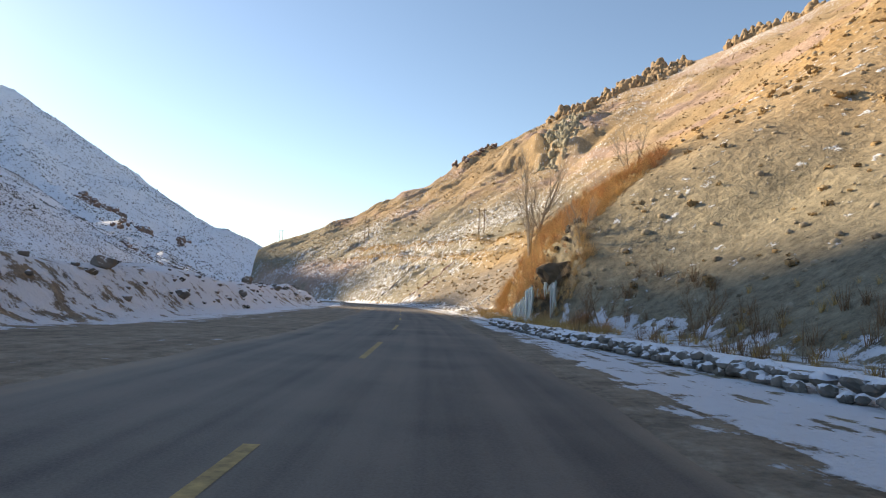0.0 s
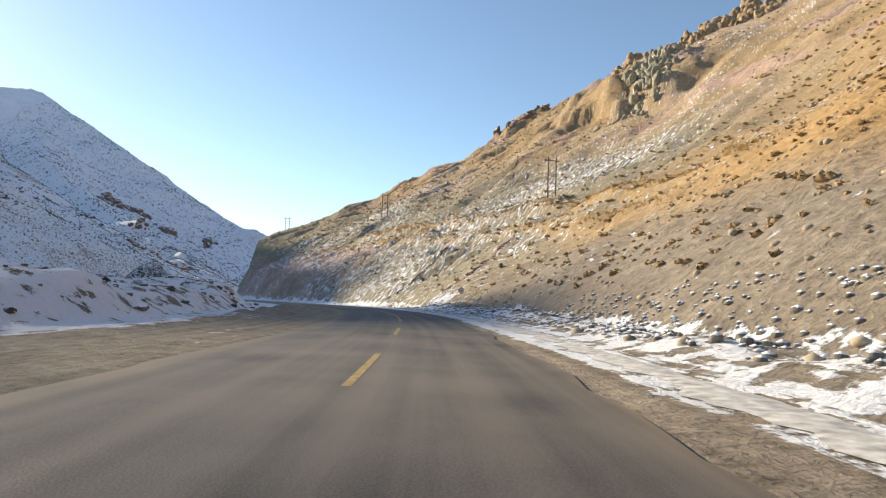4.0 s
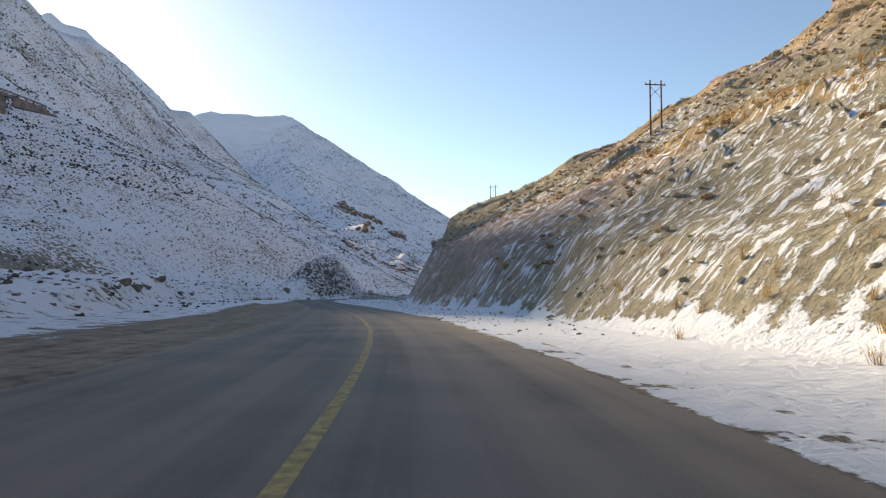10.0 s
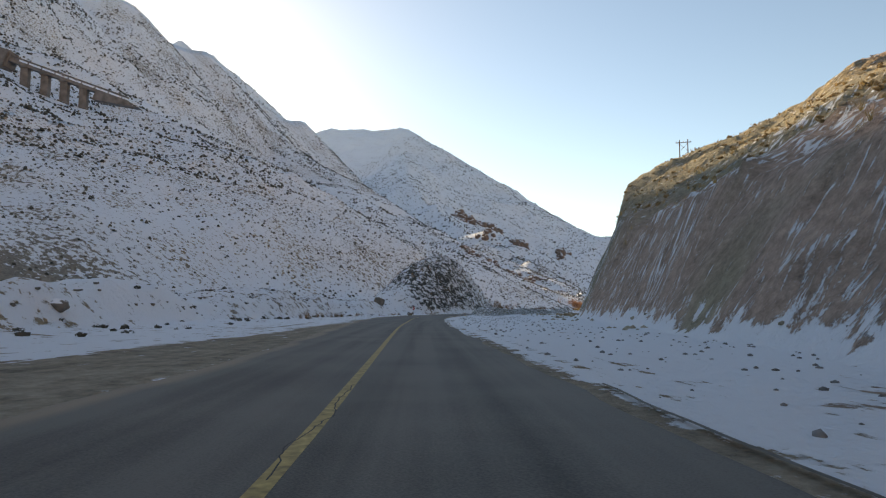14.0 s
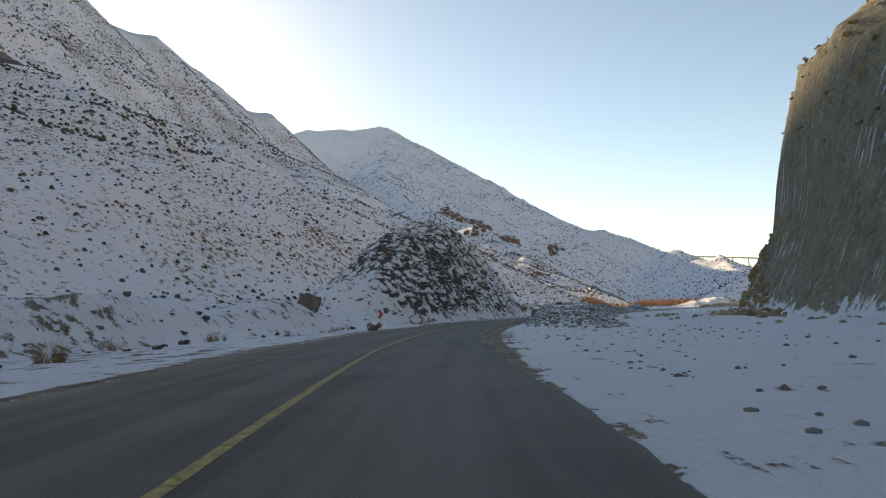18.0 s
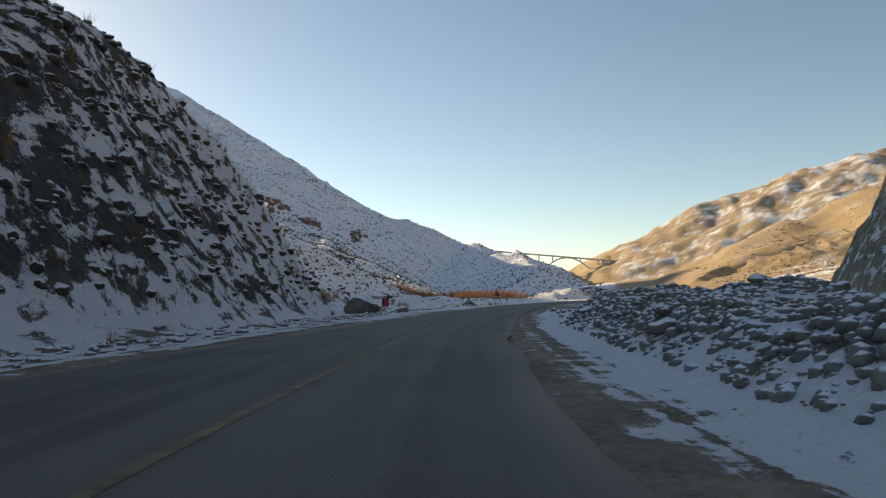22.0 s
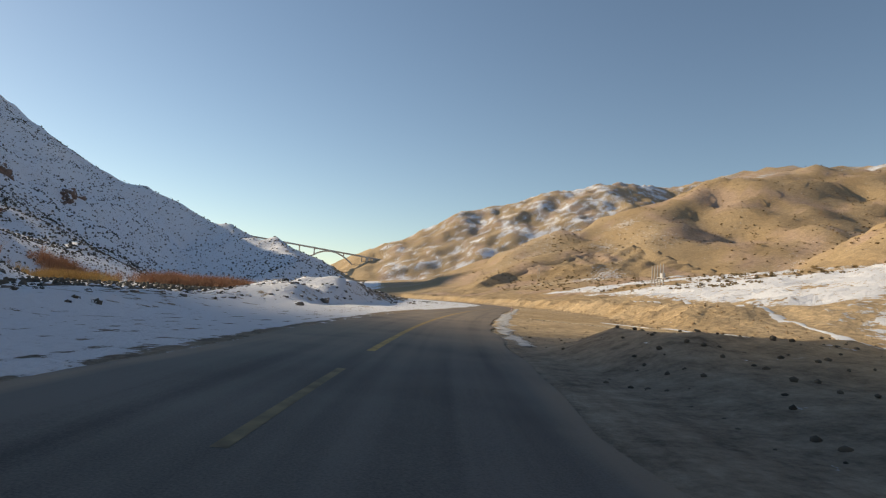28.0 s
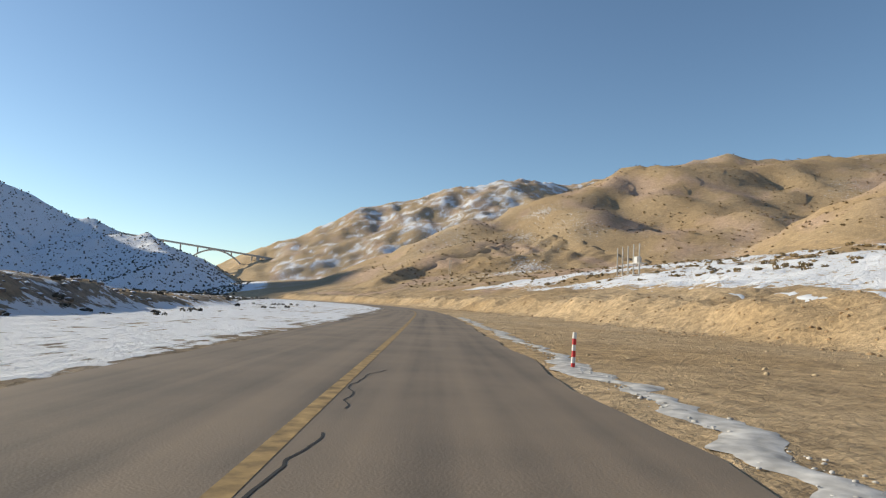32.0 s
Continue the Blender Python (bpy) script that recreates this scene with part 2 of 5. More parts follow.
    hill = hill - 0.25 * np.maximum(hill - 95, 0)
    hill = hill - 3.5 * np.exp(-(((s - 246) / 22) ** 2) - ((d - 42) / 16) ** 2)
    crest = tab(x, (-125, 24), (-112, 25), (-104, 28), (-97, 33), (-45, 50), (0, 73), (18, 84), (30, 79), (48, 90), (70, 96), (97, 107), (138, 121), (190, 150), (400, 260)) + 2.4 * mid + 3 * (ridged(x, y, 20, 3, 19) - 0.5) - 1.3 * (y - tab(x, (-120, 384), (-108, 388), (-96, 384), (-66, 362), (0, 352), (15, 352), (60, 352), (142, 400), (400, 470)))
    hill = np.minimum(hill, crest + 7 * step(284, 292, s) * (1 - step(304, 312, s)) * step(118, 128, d)) * (d > 0)
    east = (s < 470) & (d > 0)
    z = np.where(east, np.maximum(z, hill), z)
    # heaps beside the road
    heap = tab(s, (339, 0), (344, 1.0), (351, 1.35), (358, 1.3), (372, 1.15), (392, 1.1), (402, 1.05), (408, 0.9), (413, 0.7), (417, 1.3), (421, 1.5), (425, 0.8), (429, 0)) * step(-0.4, 1.5, d - tab(s, (338, 6.3), (345, 4.0), (350, 2.8), (362, 2.7), (384, 2.95), (398, 3.1), (412, 4.4), (425, 5.8))) * (1 - step(3.4, 6.0, d - 3)) * (1 + 0.35 * fnoise(x, y, 4, 3, 23))
    soil = tab(s, (470, 0), (474, 0.45), (479, 0.62), (484, 0.5), (488, 0.62), (493, 0.66), (497, 0.3), (501, 0)) * step(0, 2.2, d - tab(s, (470, 5.0), (480, 3.4), (492, 2.4), (510, 4.5))) * (1 - step(9, 14, d)) * (1 + 0.5 * fnoise(x, y, 3, 3, 24))
    berm = tab(s, (85, 0), (105, 0.45), (140, 0.5), (165, 0.55), (178, 0.1), (215, 0.0), (225, 0.35), (245, 0.3), (255, 0)) * np.exp(-(((d - tab(s, (100, -9.6), (140, -8.6), (165, -7.2), (230, -9.5))) / 1.0) ** 2)) * (1 + 0.5 * fnoise(x, y, 3, 3, 25))
    rubble = tab(s, (55, 0), (62, 0.5), (95, 0.35), (112, 0.5), (150, 0.7), (162, 0)) * np.exp(-(((d - hill_foot(s) + 1.2) / 1.6) ** 2)) * (1 + 0.6 * fnoise(x, y, 2.4, 3, 26))
    z = z + berm + rubble
    # the dark knoll on the left beside the bend
    q = np.hypot((s - 403) / tab(s, (380, 30), (420, 22)), (d + 22) / 14.0)
    knoll = 15.5 * (1 - q**1.5) + 1.8 * fnoise(x, y, 7, 4, 21)
    knoll = np.minimum(knoll, 1.9 * (-10.8 - d) + 0.8 * fnoise(x, y, 4, 3, 22))
    z = np.where(d < -9, np.maximum(z, knoll), z)
    near = step(30, 80, -d) * (d < 0) + step(20, 60, d - ter_d) * (d > 0) * open_right + (np.abs(d) > 150) + step(820, 880, s)
    z = np.maximum(z, np.where(near > 0.02, t * np.clip(near, 0, 1), -60))
    # level under and beside the asphalt
    over = np.maximum(d - edge_right(s), edge_left(s) - d)
    lie = np.maximum(step(-0.3, 4.5, over), step(865, 890, s))
    return np.maximum(z * lie, heap) + soil - 0.05 * (1 - step(-0.2, 0.4, over))


# ---- materials ----
def material(name):
    m = bpy.data.materials.new(name)
    m.use_nodes = True
    return m, m.node_tree.nodes, m.node_tree.links, m.node_tree.nodes["Principled BSDF"]


def simple(name, rgb, rough=0.7, metal=0.0, scale=8.0, vary=0.25, bump=0.2):
    m, n, l, b = material(name)
    tc = n.new("ShaderNodeTexCoord")
    nz = n.new("ShaderNodeTexNoise")
    nz.inputs["Scale"].default_value, nz.inputs["Detail"].default_value = scale, 8
    l.new(tc.outputs["Object"], nz.inputs["Vector"])
    ramp = n.new("ShaderNodeValToRGB")
    ramp.color_ramp.elements[0].position, ramp.color_ramp.elements[1].position = 0.3, 0.7
    ramp.color_ramp.elements[0].color = (*[c * (1 - vary) for c in rgb], 1)
    ramp.color_ramp.elements[1].color = (*[min(1, c * (1 + vary)) for c in rgb], 1)
    l.new(nz.outputs["Fac"], ramp.inputs["Fac"])
    l.new(ramp.outputs[0], b.inputs["Base Color"])
    b.inputs["Roughness"].default_value, b.inputs["Metallic"].default_value = rough, metal
    if bump:
        bp = n.new("ShaderNodeBump")
        bp.inputs["Strength"].default_value, bp.inputs["Distance"].default_value = bump, 0.02
        l.new(nz.outputs["Fac"], bp.inputs["Height"])
        l.new(bp.outputs[0], b.inputs["Normal"])
    return m


def ground_material():
    """Earth of the mesh's own tint, with stones and grain, under broken snow."""
    m, n, l, b = material("earth_and_snow")
    tint, snow = n.new("ShaderNodeAttribute"), n.new("ShaderNodeAttribute")
    tint.attribute_name, snow.attribute_name = "tint", "snow"
    geo = n.new("ShaderNodeNewGeometry")

    def tex(scale, detail=8, rough=0.6):
        t = n.new("ShaderNodeTexNoise")
        t.inputs["Scale"].default_value, t.inputs["Detail"].default_value, t.inputs["Roughness"].default_value = scale, detail, rough
        l.new(geo.outputs["Position"], t.inputs["Vector"])
        return t

    def op(kind, a, c):
        q = n.new("ShaderNodeMath")
        q.operation = kind
        for i, v in enumerate((a, c)):
            if isinstance(v, (int, float)):
                q.inputs[i].default_value = v
            else:
                l.new(v, q.inputs[i])
        return q.outputs[0]

    fine, coarse, blots = tex(2.3), tex(0.35), tex(0.9, 10, 0.65)
    uv, mp, streak = n.new("ShaderNodeUVMap"), n.new("ShaderNodeMapping"), n.new("ShaderNodeAttribute")
    streak.attribute_name = "streak"
    mp.inputs["Scale"].default_value = (3.0, 0.95, 1)
    l.new(uv.outputs[0], mp.inputs["Vector"])
    runs = n.new("ShaderNodeTexNoise")
    runs.inputs["Scale"].default_value, runs.inputs["Detail"].default_value, runs.inputs["Roughness"].default_value = 0.8, 9, 0.62
    l.new(mp.outputs[0], runs.inputs["Vector"])
    patch = n.new("ShaderNodeMix")
    l.new(streak.outputs["Fac"], patch.inputs["Factor"])
    l.new(blots.outputs["Fac"], patch.inputs["A"])
    l.new(runs.outputs["Fac"], patch.inputs["B"])
    vor = n.new("ShaderNodeTexVoronoi")
    vor.inputs["Scale"].default_value = 1.6
    l.new(geo.outputs["Position"], vor.inputs["Vector"])
    grit = tex(8.5, 6, 0.7)
    vary = op("ADD", op("MULTIPLY", fine.outputs["Fac"], 1.3), op("MULTIPLY", coarse.outputs["Fac"], 0.9))
    vary = op("ADD", op("ADD", vary, op("MULTIPLY", vor.outputs["Distance"], 0.45)), op("MULTIPLY", op("SUBTRACT", grit.outputs["Fac"], 0.5), 1.3))
    vary = op("MAXIMUM", op("SUBTRACT", vary, 0.35), 0.15)
    # wheel tracks and drifts that run along the road
    wheel, mp2, tracks = n.new("ShaderNodeAttribute"), n.new("ShaderNodeMapping"), n.new("ShaderNodeTexNoise")
    wheel.attribute_name = "tracks"
    mp2.inputs["Scale"].default_value = (0.05, 2.6, 1)
    l.new(uv.outputs[0], mp2.inputs["Vector"])
    tracks.inputs["Scale"].default_value, tracks.inputs["Detail"].default_value, tracks.inputs["Roughness"].default_value = 1.0, 6, 0.6
    l.new(mp2.outputs[0], tracks.inputs["Vector"])
    track = op("MULTIPLY", op("SUBTRACT", tracks.outputs["Fac"], 0.5), wheel.outputs["Fac"])
    vary = op("ADD", vary, op("MULTIPLY", track, 1.1))
    scl = n.new("ShaderNodeVectorMath")
    scl.operation = "SCALE"
    l.new(tint.outputs["Color"], scl.inputs[0])
    l.new(vary, scl.inputs["Scale"])
    white = n.new("ShaderNodeMix")
    white.data_type = "RGBA"
    white.inputs["B"].default_value = (0.80, 0.83, 0.88, 1)
    l.new(scl.outputs[0], white.inputs["A"])
    lay = op("ADD", op("SUBTRACT", snow.outputs["Fac"], 0.5), op("ADD", op("MULTIPLY", op("SUBTRACT", patch.outputs["Result"], 0.5), 2.2), op("ADD", op("MULTIPLY", track, 1.5), op("MULTIPLY", op("SUBTRACT", grit.outputs["Fac"], 0.5), 0.5))))
    ramp = n.new("ShaderNodeMapRange")
    ramp.inputs["From Min"].default_value, ramp.inputs["From Max"].default_value = -0.03, 0.06
    l.new(lay, ramp.inputs["Value"])
    l.new(ramp.outputs[0], white.inputs["Factor"])
    l.new(white.outputs["Result"], b.inputs["Base Color"])
    b.inputs["Roughness"].default_value = 0.9
    b.inputs["Specular IOR Level"].default_value = 0.2
    bump = n.new("ShaderNodeBump")
    bump.inputs["Strength"].default_value, bump.inputs["Distance"].default_value = 0.9, 0.35
    l.new(op("ADD", op("ADD", op("MULTIPLY", grit.outputs["Fac"], 0.22), op("MULTIPLY", track, 0.35)), op("ADD", op("ADD", op("MULTIPLY", fine.outputs["Fac"], 0.6), patch.outputs["Result"]), op("MULTIPLY", ramp.outputs[0], 0.12))), bump.inputs["Height"])
    l.new(bump.outputs[0], b.inputs["Normal"])
    return m


def asphalt_material():
    m, n, l, b = material("worn_asphalt")
    uv, geo = n.new("ShaderNodeUVMap"), n.new("ShaderNodeNewGeometry")
    grain, patch = n.new("ShaderNodeTexNoise"), n.new("ShaderNodeTexNoise")
    grain.inputs["Scale"].default_value, grain.inputs["Detail"].default_value = 45, 4
    patch.inputs["Scale"].default_value, patch.inputs["Detail"].default_value = 0.35, 6
    l.new(geo.outputs["Position"], grain.inputs["Vector"])
    l.new(geo.outputs["Position"], patch.inputs["Vector"])
    # streaks along the lane: noise stretched in the driving direction
    mp = n.new("ShaderNodeMapping")
    mp.inputs["Scale"].default_value = (1.7, 0.03, 1)
    l.new(uv.outputs[0], mp.inputs["Vector"])
    lane = n.new("ShaderNodeTexNoise")
    lane.inputs["Scale"].default_value, lane.inputs["Detail"].default_value = 1.0, 5
    l.new(mp.outputs[0], lane.inputs["Vector"])
    # road dust, with some haze painted in alongside it
    dusty = n.new("ShaderNodeAttribute")
    dusty.attribute_name = "dust_haze"

    def op(kind, a, c):
        q = n.new("ShaderNodeMath")
        q.operation = kind
        for i, v in enumerate((a, c)):
            if isinstance(v, (int, float)):
                q.inputs[i].default_value = v
            else:
                l.new(v, q.inputs[i])
        return q.outputs[0]

    tone = op("ADD", op("MULTIPLY", grain.outputs["Fac"], 0.55), op("ADD", op("MULTIPLY", patch.outputs["Fac"], 0.5), op("MULTIPLY", lane.outputs["Fac"], 0.75)))
    ramp = n.new("ShaderNodeValToRGB")
    ramp.color_ramp.elements[0].position, ramp.color_ramp.elements[1].position = 0.65, 1.15
    ramp.color_ramp.elements[0].color, ramp.color_ramp.elements[1].color = (0.036, 0.034, 0.032, 1), (0.122, 0.112, 0.099, 1)
    l.new(tone, ramp.inputs["Fac"])
    mix = n.new("ShaderNodeMix")
    mix.data_type = "RGBA"
    mix.inputs["B"].default_value = (0.265, 0.205, 0.145, 1)
    l.new(ramp.outputs[0], mix.inputs["A"])
    dirt = n.new("ShaderNodeMapRange")
    dirt.inputs["From Min"].default_value, dirt.inputs["From Max"].default_value = 0.25, 0.85
    l.new(op("MULTIPLY", op("ADD", op("MULTIPLY", patch.outputs["Fac"], 0.7), op("MULTIPLY", lane.outputs["Fac"], 0.7)), dusty.outputs["Fac"]), dirt.inputs["Value"])
    l.new(dirt.outputs[0], mix.inputs["Factor"])
    l.new(mix.outputs["Result"], b.inputs["Base Color"])
    b.inputs["Roughness"].default_value = 0.75
    b.inputs["Specular IOR Level"].default_value = 0.35
    bump = n.new("ShaderNodeBump")
    bump.inputs["Strength"].default_value, bump.inputs["Distance"].default_value = 0.5, 0.008
    l.new(grain.outputs["Fac"], bump.inputs["Height"])
    l.new(bump.outputs[0], b.inputs["Normal"])
    return m


M_GROUND, M_ASPHALT = ground_material(), asphalt_material()
M_YELLOW = simple("worn_yellow_paint", (0.32, 0.225, 0.075), 0.75, scale=9, vary=0.45)
M_STEEL = simple("galvanised_steel", (0.45, 0.46, 0.47), 0.5, 0.6, 20, 0.15)
M_WOOD = simple("weathered_pole_wood", (0.16, 0.11, 0.075), 0.9, scale=9, vary=0.4)
M_CONCRETE = simple("pale_concrete", (0.52, 0.50, 0.46), 0.85, scale=0.6, vary=0.2)
M_ROCK = simple("dark_rock", (0.16, 0.15, 0.145), 0.9, scale=3, vary=0.5, bump=0.6)



# ---- ground ----
def sheet(name, x, y, z, rows, cols, mat, attrs=(), uv=None):
    """A grid of rows x cols points as one mesh."""
    me = bpy.data.meshes.new(name)
    i = (np.arange(rows - 1)[:, None] * cols + np.arange(cols - 1)[None]).ravel()
    quads = np.stack([i, i + 1, i + cols + 1, i + cols], 1)
    co = np.stack([x, y, z], 1)
    me.vertices.add(len(co))
    me.vertices.foreach_set("co", co.ravel())
    me.loops.add(quads.size)
    me.loops.foreach_set("vertex_index", quads.ravel())
    me.polygons.add(len(quads))
    me.polygons.foreach_set("loop_start", np.arange(0, quads.size, 4))
    me.polygons.foreach_set("loop_total", np.full(len(quads), 4))
    me.update(calc_edges=True)
    me.validate()
    me.polygons.foreach_set("use_smooth", np.ones(len(me.polygons), bool))
    for key, val in attrs:
        if val.ndim == 1:
            me.attributes.new(key, "FLOAT", "POINT").data.foreach_set("value", val.astype(np.float32))
        else:
            rgba = np.c_[val, np.ones(len(val))].astype(np.float32)
            me.attributes.new(key, "FLOAT_COLOR", "POINT").data.foreach_set("color", rgba.ravel())
    if uv is not None:
        me.uv_layers.new(name="UVMap").data.foreach_set("uv", uv[quads.ravel()].astype(np.float32).ravel())
    me.materials.append(mat)
    return new(name, me)


OCHRE, ORANGE, GREY, GREEN, RED, SAND, DARK = [np.array(c) for c in ((0.35, 0.25, 0.14), (0.46, 0.28, 0.11), (0.25, 0.22, 0.185), (0.27, 0.25, 0.185), (0.42, 0.30, 0.245), (0.40, 0.30, 0.185), (0.085, 0.085, 0.08))]


def mixc(a, b, f):
    f = np.clip(f, 0, 1)[:, None]
    return a * (1 - f) + b * f


def looks(x, y, z, s, d, steep):
    """Tint and snow cover of ground places."""
    n1, n2, n3 = fnoise(x, y, 45, 4, 31), fnoise(x, y, 12, 4, 32), fnoise(x + z * 2, y - z, 24, 3, 33)
    n4 = fnoise(s * 0.25, d * 2.0, 2.2, 4, 34)
    one = np.ones(len(x))[:, None]
    put = lambda base, colour, f: mixc(base, colour * one, f)
    east = (d > 4.5) & ((s < 424) | ((s < 470) & (d > 18) & (z > 1.2)))
    over = np.maximum(d - edge_right(s), edge_left(s) - d)
    tint = put(put(GREY * one, OCHRE, 0.35 + 0.5 * n1), DARK * 1.6, step(0.2, 0.5, n2) * 0.5)
    # east hill: ochre scree to the south, grey-green strata and red beds on the cut
    e = put(put(OCHRE * one, SAND, 0.4 + n2), GREEN, step(135, 170, s) * (1 - step(30, 50, z)) * 0.85)
    e = put(e, ORANGE, 0.6 * step(0.0, 0.35, n3 + 0.3) * step(40, 70, s) * (1 - step(110, 165, s)) * step(7, 16, z))
    e = put(e, GREEN, (1 - step(60, 75, s)) * (1 - step(8, 22, z + 5 * n1)) * 0.8)
    e = put(e, GREY, (1 - step(5, 12, z + 3 * n1)) * step(62, 75, s) * (1 - step(140, 160, s)) * 0.85)
    e = put(e, RED, step(205, 235, s) * (1 - step(325, 362, s)) * (1 - step(14, 18, z + 3 * n1)) * step(-0.7, 0.1, n2 + 0.3) * 0.9)
    e = put(e, GREEN * 0.95, step(310, 345, s) * (1 - step(15, 19, z + 2 * n2)))
    for bench in (37.0, 28.5):
        u = d - bench - 0.03 * (s - 150)
        e = put(e, np.array((0.40, 0.28, 0.14)), step(120, 150, s) * (1 - step(235, 265, s)) * step(-1.2, 0.2, u) * (1 - step(1.5, 5.0, u)) * (0.75 + n2))
    e = put(e, RED, step(0.0, 0.4, n3) * step(28, 50, z) * (1 - 0.6 * step(0.2, 0.4, n1)) * 0.8)
    # dark patch behind the ice: wet earth plus the hollow's shade put into tint
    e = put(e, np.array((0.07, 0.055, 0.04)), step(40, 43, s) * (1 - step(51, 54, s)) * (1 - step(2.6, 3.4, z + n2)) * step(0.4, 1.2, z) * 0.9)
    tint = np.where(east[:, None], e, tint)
    heaps = (s > 340) & (s < 432) & (d > 2.5) & (d < 14) & (z > 0.25)
    tint = np.where(heaps[:, None], put(GREY * 0.75 * one, GREEN * 0.7, 0.5 + n2), tint)
    north = (s > 432) & (d > 0) & ~((s < 470) & (d > 18) & (z > 1.2))
    tint = np.where(north[:, None], put(SAND * 1.3 * one, OCHRE * 1.25, 0.35 + n2), tint)
    dugout = (s > 470) & (s < 503) & (d > 2.5) & (d < 16)
    tint = np.where((north & (s < 505) & (d < 24))[:, None], put(np.array((0.25, 0.23, 0.20)) * one, SAND * 1.2, 0.2 + 0.6 * n2 + step(472, 488, s)), tint)
    tint = np.where(dugout[:, None], put(np.array((0.26, 0.22, 0.155)) * one, SAND * 1.1, step(484, 496, s) + 0.5 * n2), tint)
    far_east = (x > -135) & (y > 600) & (d > 20)
    left_bank = (s > 555) & (s < 640) & (d < -8) & (d > -40)
    tint = np.where(left_bank[:, None], put(OCHRE * one, GREY, 0.4 + n2), tint)
    tint = np.where(far_east[:, None], put(put(OCHRE * 1.15 * one, SAND * 1.1, 0.5 + n1), RED * 1.2, step(0.1, 0.5, n3) * 0.5), tint)
    knoll = (np.hypot((s - 403) / 30, (d + 22) / 16) < 1.05) & (d < -10.4) & (z > 0.9)
    tint = np.where(knoll[:, None], put(DARK * one, np.array((0.16, 0.14, 0.075)), 1.6 * n2 - 0.2), tint)
    # shoulders: packed dirt on the left, dusty grit beside the asphalt
    dirt_w = tab(s, (0, 6.5), (60, 6.4), (100, 6.0), (160, 5.0), (200, 6.0), (250, 6.5), (275, 2.0), (300, 1.2), (400, 1.0), (480, 0.9), (560, 0.9))
    dirty = (d < 0) * (1 - step(dirt_w * 0.7, dirt_w, over + 0.5 * n2))
    dirty = np.maximum(dirty, (d > 0) * (1 - step(tab(s, (85, 0.6), (100, 0.2), (320, 0.2), (335, 0.6)), tab(s, (0, 0.9), (60, 2.0), (85, 0.8), (100, 0.62), (320, 0.62), (330, 0.8), (340, 1.5), (420, 1.4), (450, 7)), over + 0.15 * n2)))
    tint = put(tint, np.array((0.29, 0.245, 0.19)), dirty * (s < 500))
    # snow: thick in the shaded west, thin and streaky on the sunny east
    snow = 0.74 + 0.10 * n1 + 0.12 * n2 - 0.22 * np.clip(steep - 0.45, 0, 2)
    snow = np.where((d > -60) & (d < -8) & (s > 255) & (s < 400), np.maximum(snow, 0.74 + 0.15 * n2), snow)
    snow = np.where((x < -215) & (y > 560) & (d < -60), np.maximum(snow, 0.80 + 0.14 * n2), snow)
    bare = step(0.42, 0.6, fnoise(x, y, 70, 5, 36)) * (z > 12) * (x < -200) * (y < 620)
    snow = snow - 0.10 * bare - 0.26 * np.exp(-(((x + 381) / 14) ** 2 + ((y - 465) / 18) ** 2)) - 0.18 * np.exp(-(((x + 352) / 12) ** 2 + ((y - 470) / 18) ** 2)) - 0.45 * np.exp(-(((x + 165) / 13) ** 2 + ((y - 262) / 28) ** 2))
    hill_snow = tab(s, (60, 0.12), (110, 0.16), (150, 0.30), (200, 0.44), (230, 0.40), (270, 0.40), (330, 0.30), (400, 0.30)) + 0.16 * n1 + 0.10 * n2 - 0.14 * step(30, 60, z)
    hill_snow = hill_snow + 0.22 * np.exp(-(((s - 156) / 6) ** 2 + ((d - 11.5) / 2.2) ** 2))
    hill_snow = np.where((s > 225) & (z < tab(s, (225, 8), (262, 9.5), (300, 10.5), (350, 17.5), (400, 19))), 0.31 + 0.18 * n2 + 0.20 * (1 - step(0.5, 2.2, z + 0.8 * n2)), hill_snow)
    verge = tab(s, (0, 0.66), (60, 0.50), (85, 0.58), (130, 0.66), (160, 0.80), (180, 0.95), (400, 0.92), (425, 0.8))
    hill_snow = np.where(z < tab(s, (130, 0.8), (160, 0.3), (200, 0.35)) + 0.25 * n2, np.maximum(hill_snow, verge + 0.15 * n2), hill_snow)
    snow = np.where(east, hill_snow, snow)
    snow = np.where((d > 0) & (d <= 4.5) & (s < 432), tab(s, (0, 0.74), (30, 0.64), (42, 0.48), (60, 0.42), (80, 0.56), (92, 0.84), (400, 0.84)) + tab(s, (0, 0.2), (60, 0.3), (95, 0.12)) * n4, snow)
    snow = np.where(heaps, 0.66 + 0.12 * n2, snow)
    snow = np.where(north, 0.06 + 0.70 * step(tab(s, (440, 18), (500, 24), (540, 22), (600, 26), (680, 30)), tab(s, (440, 24), (500, 30), (600, 36), (680, 40)), d) * (1 - step(85, 120, d)) * step(-0.7, 0.0, n1 + 0.5 * n2 + 0.2), snow)
    snow = np.where(north & (s < 475) & (d > 9) & (d < 40), 0.75 + 0.3 * n4, snow)
    snow = np.where(north & (s < 480) & (d <= 9), 0.48 + 0.35 * n4, snow)
    rib = sum(np.exp(-(((x - a) / 11) ** 2 + ((y - b) / 16) ** 2)) for a, b in ((-22, 770), (-12, 788), (0, 806), (8, 826), (32, 904), (60, 930)))
    field = (s > 500) & (s < 740) & (d < 118)
    snow = np.where(far_east & ~field, 0.13 + 0.16 * step(0.2, 0.6, n1) + 0.36 * np.clip(rib, 0, 1) + 0.16 * (y > 1500), snow)
    snow = np.where(left_bank & (z > 0.4), 0.30 + 0.2 * n2, snow)
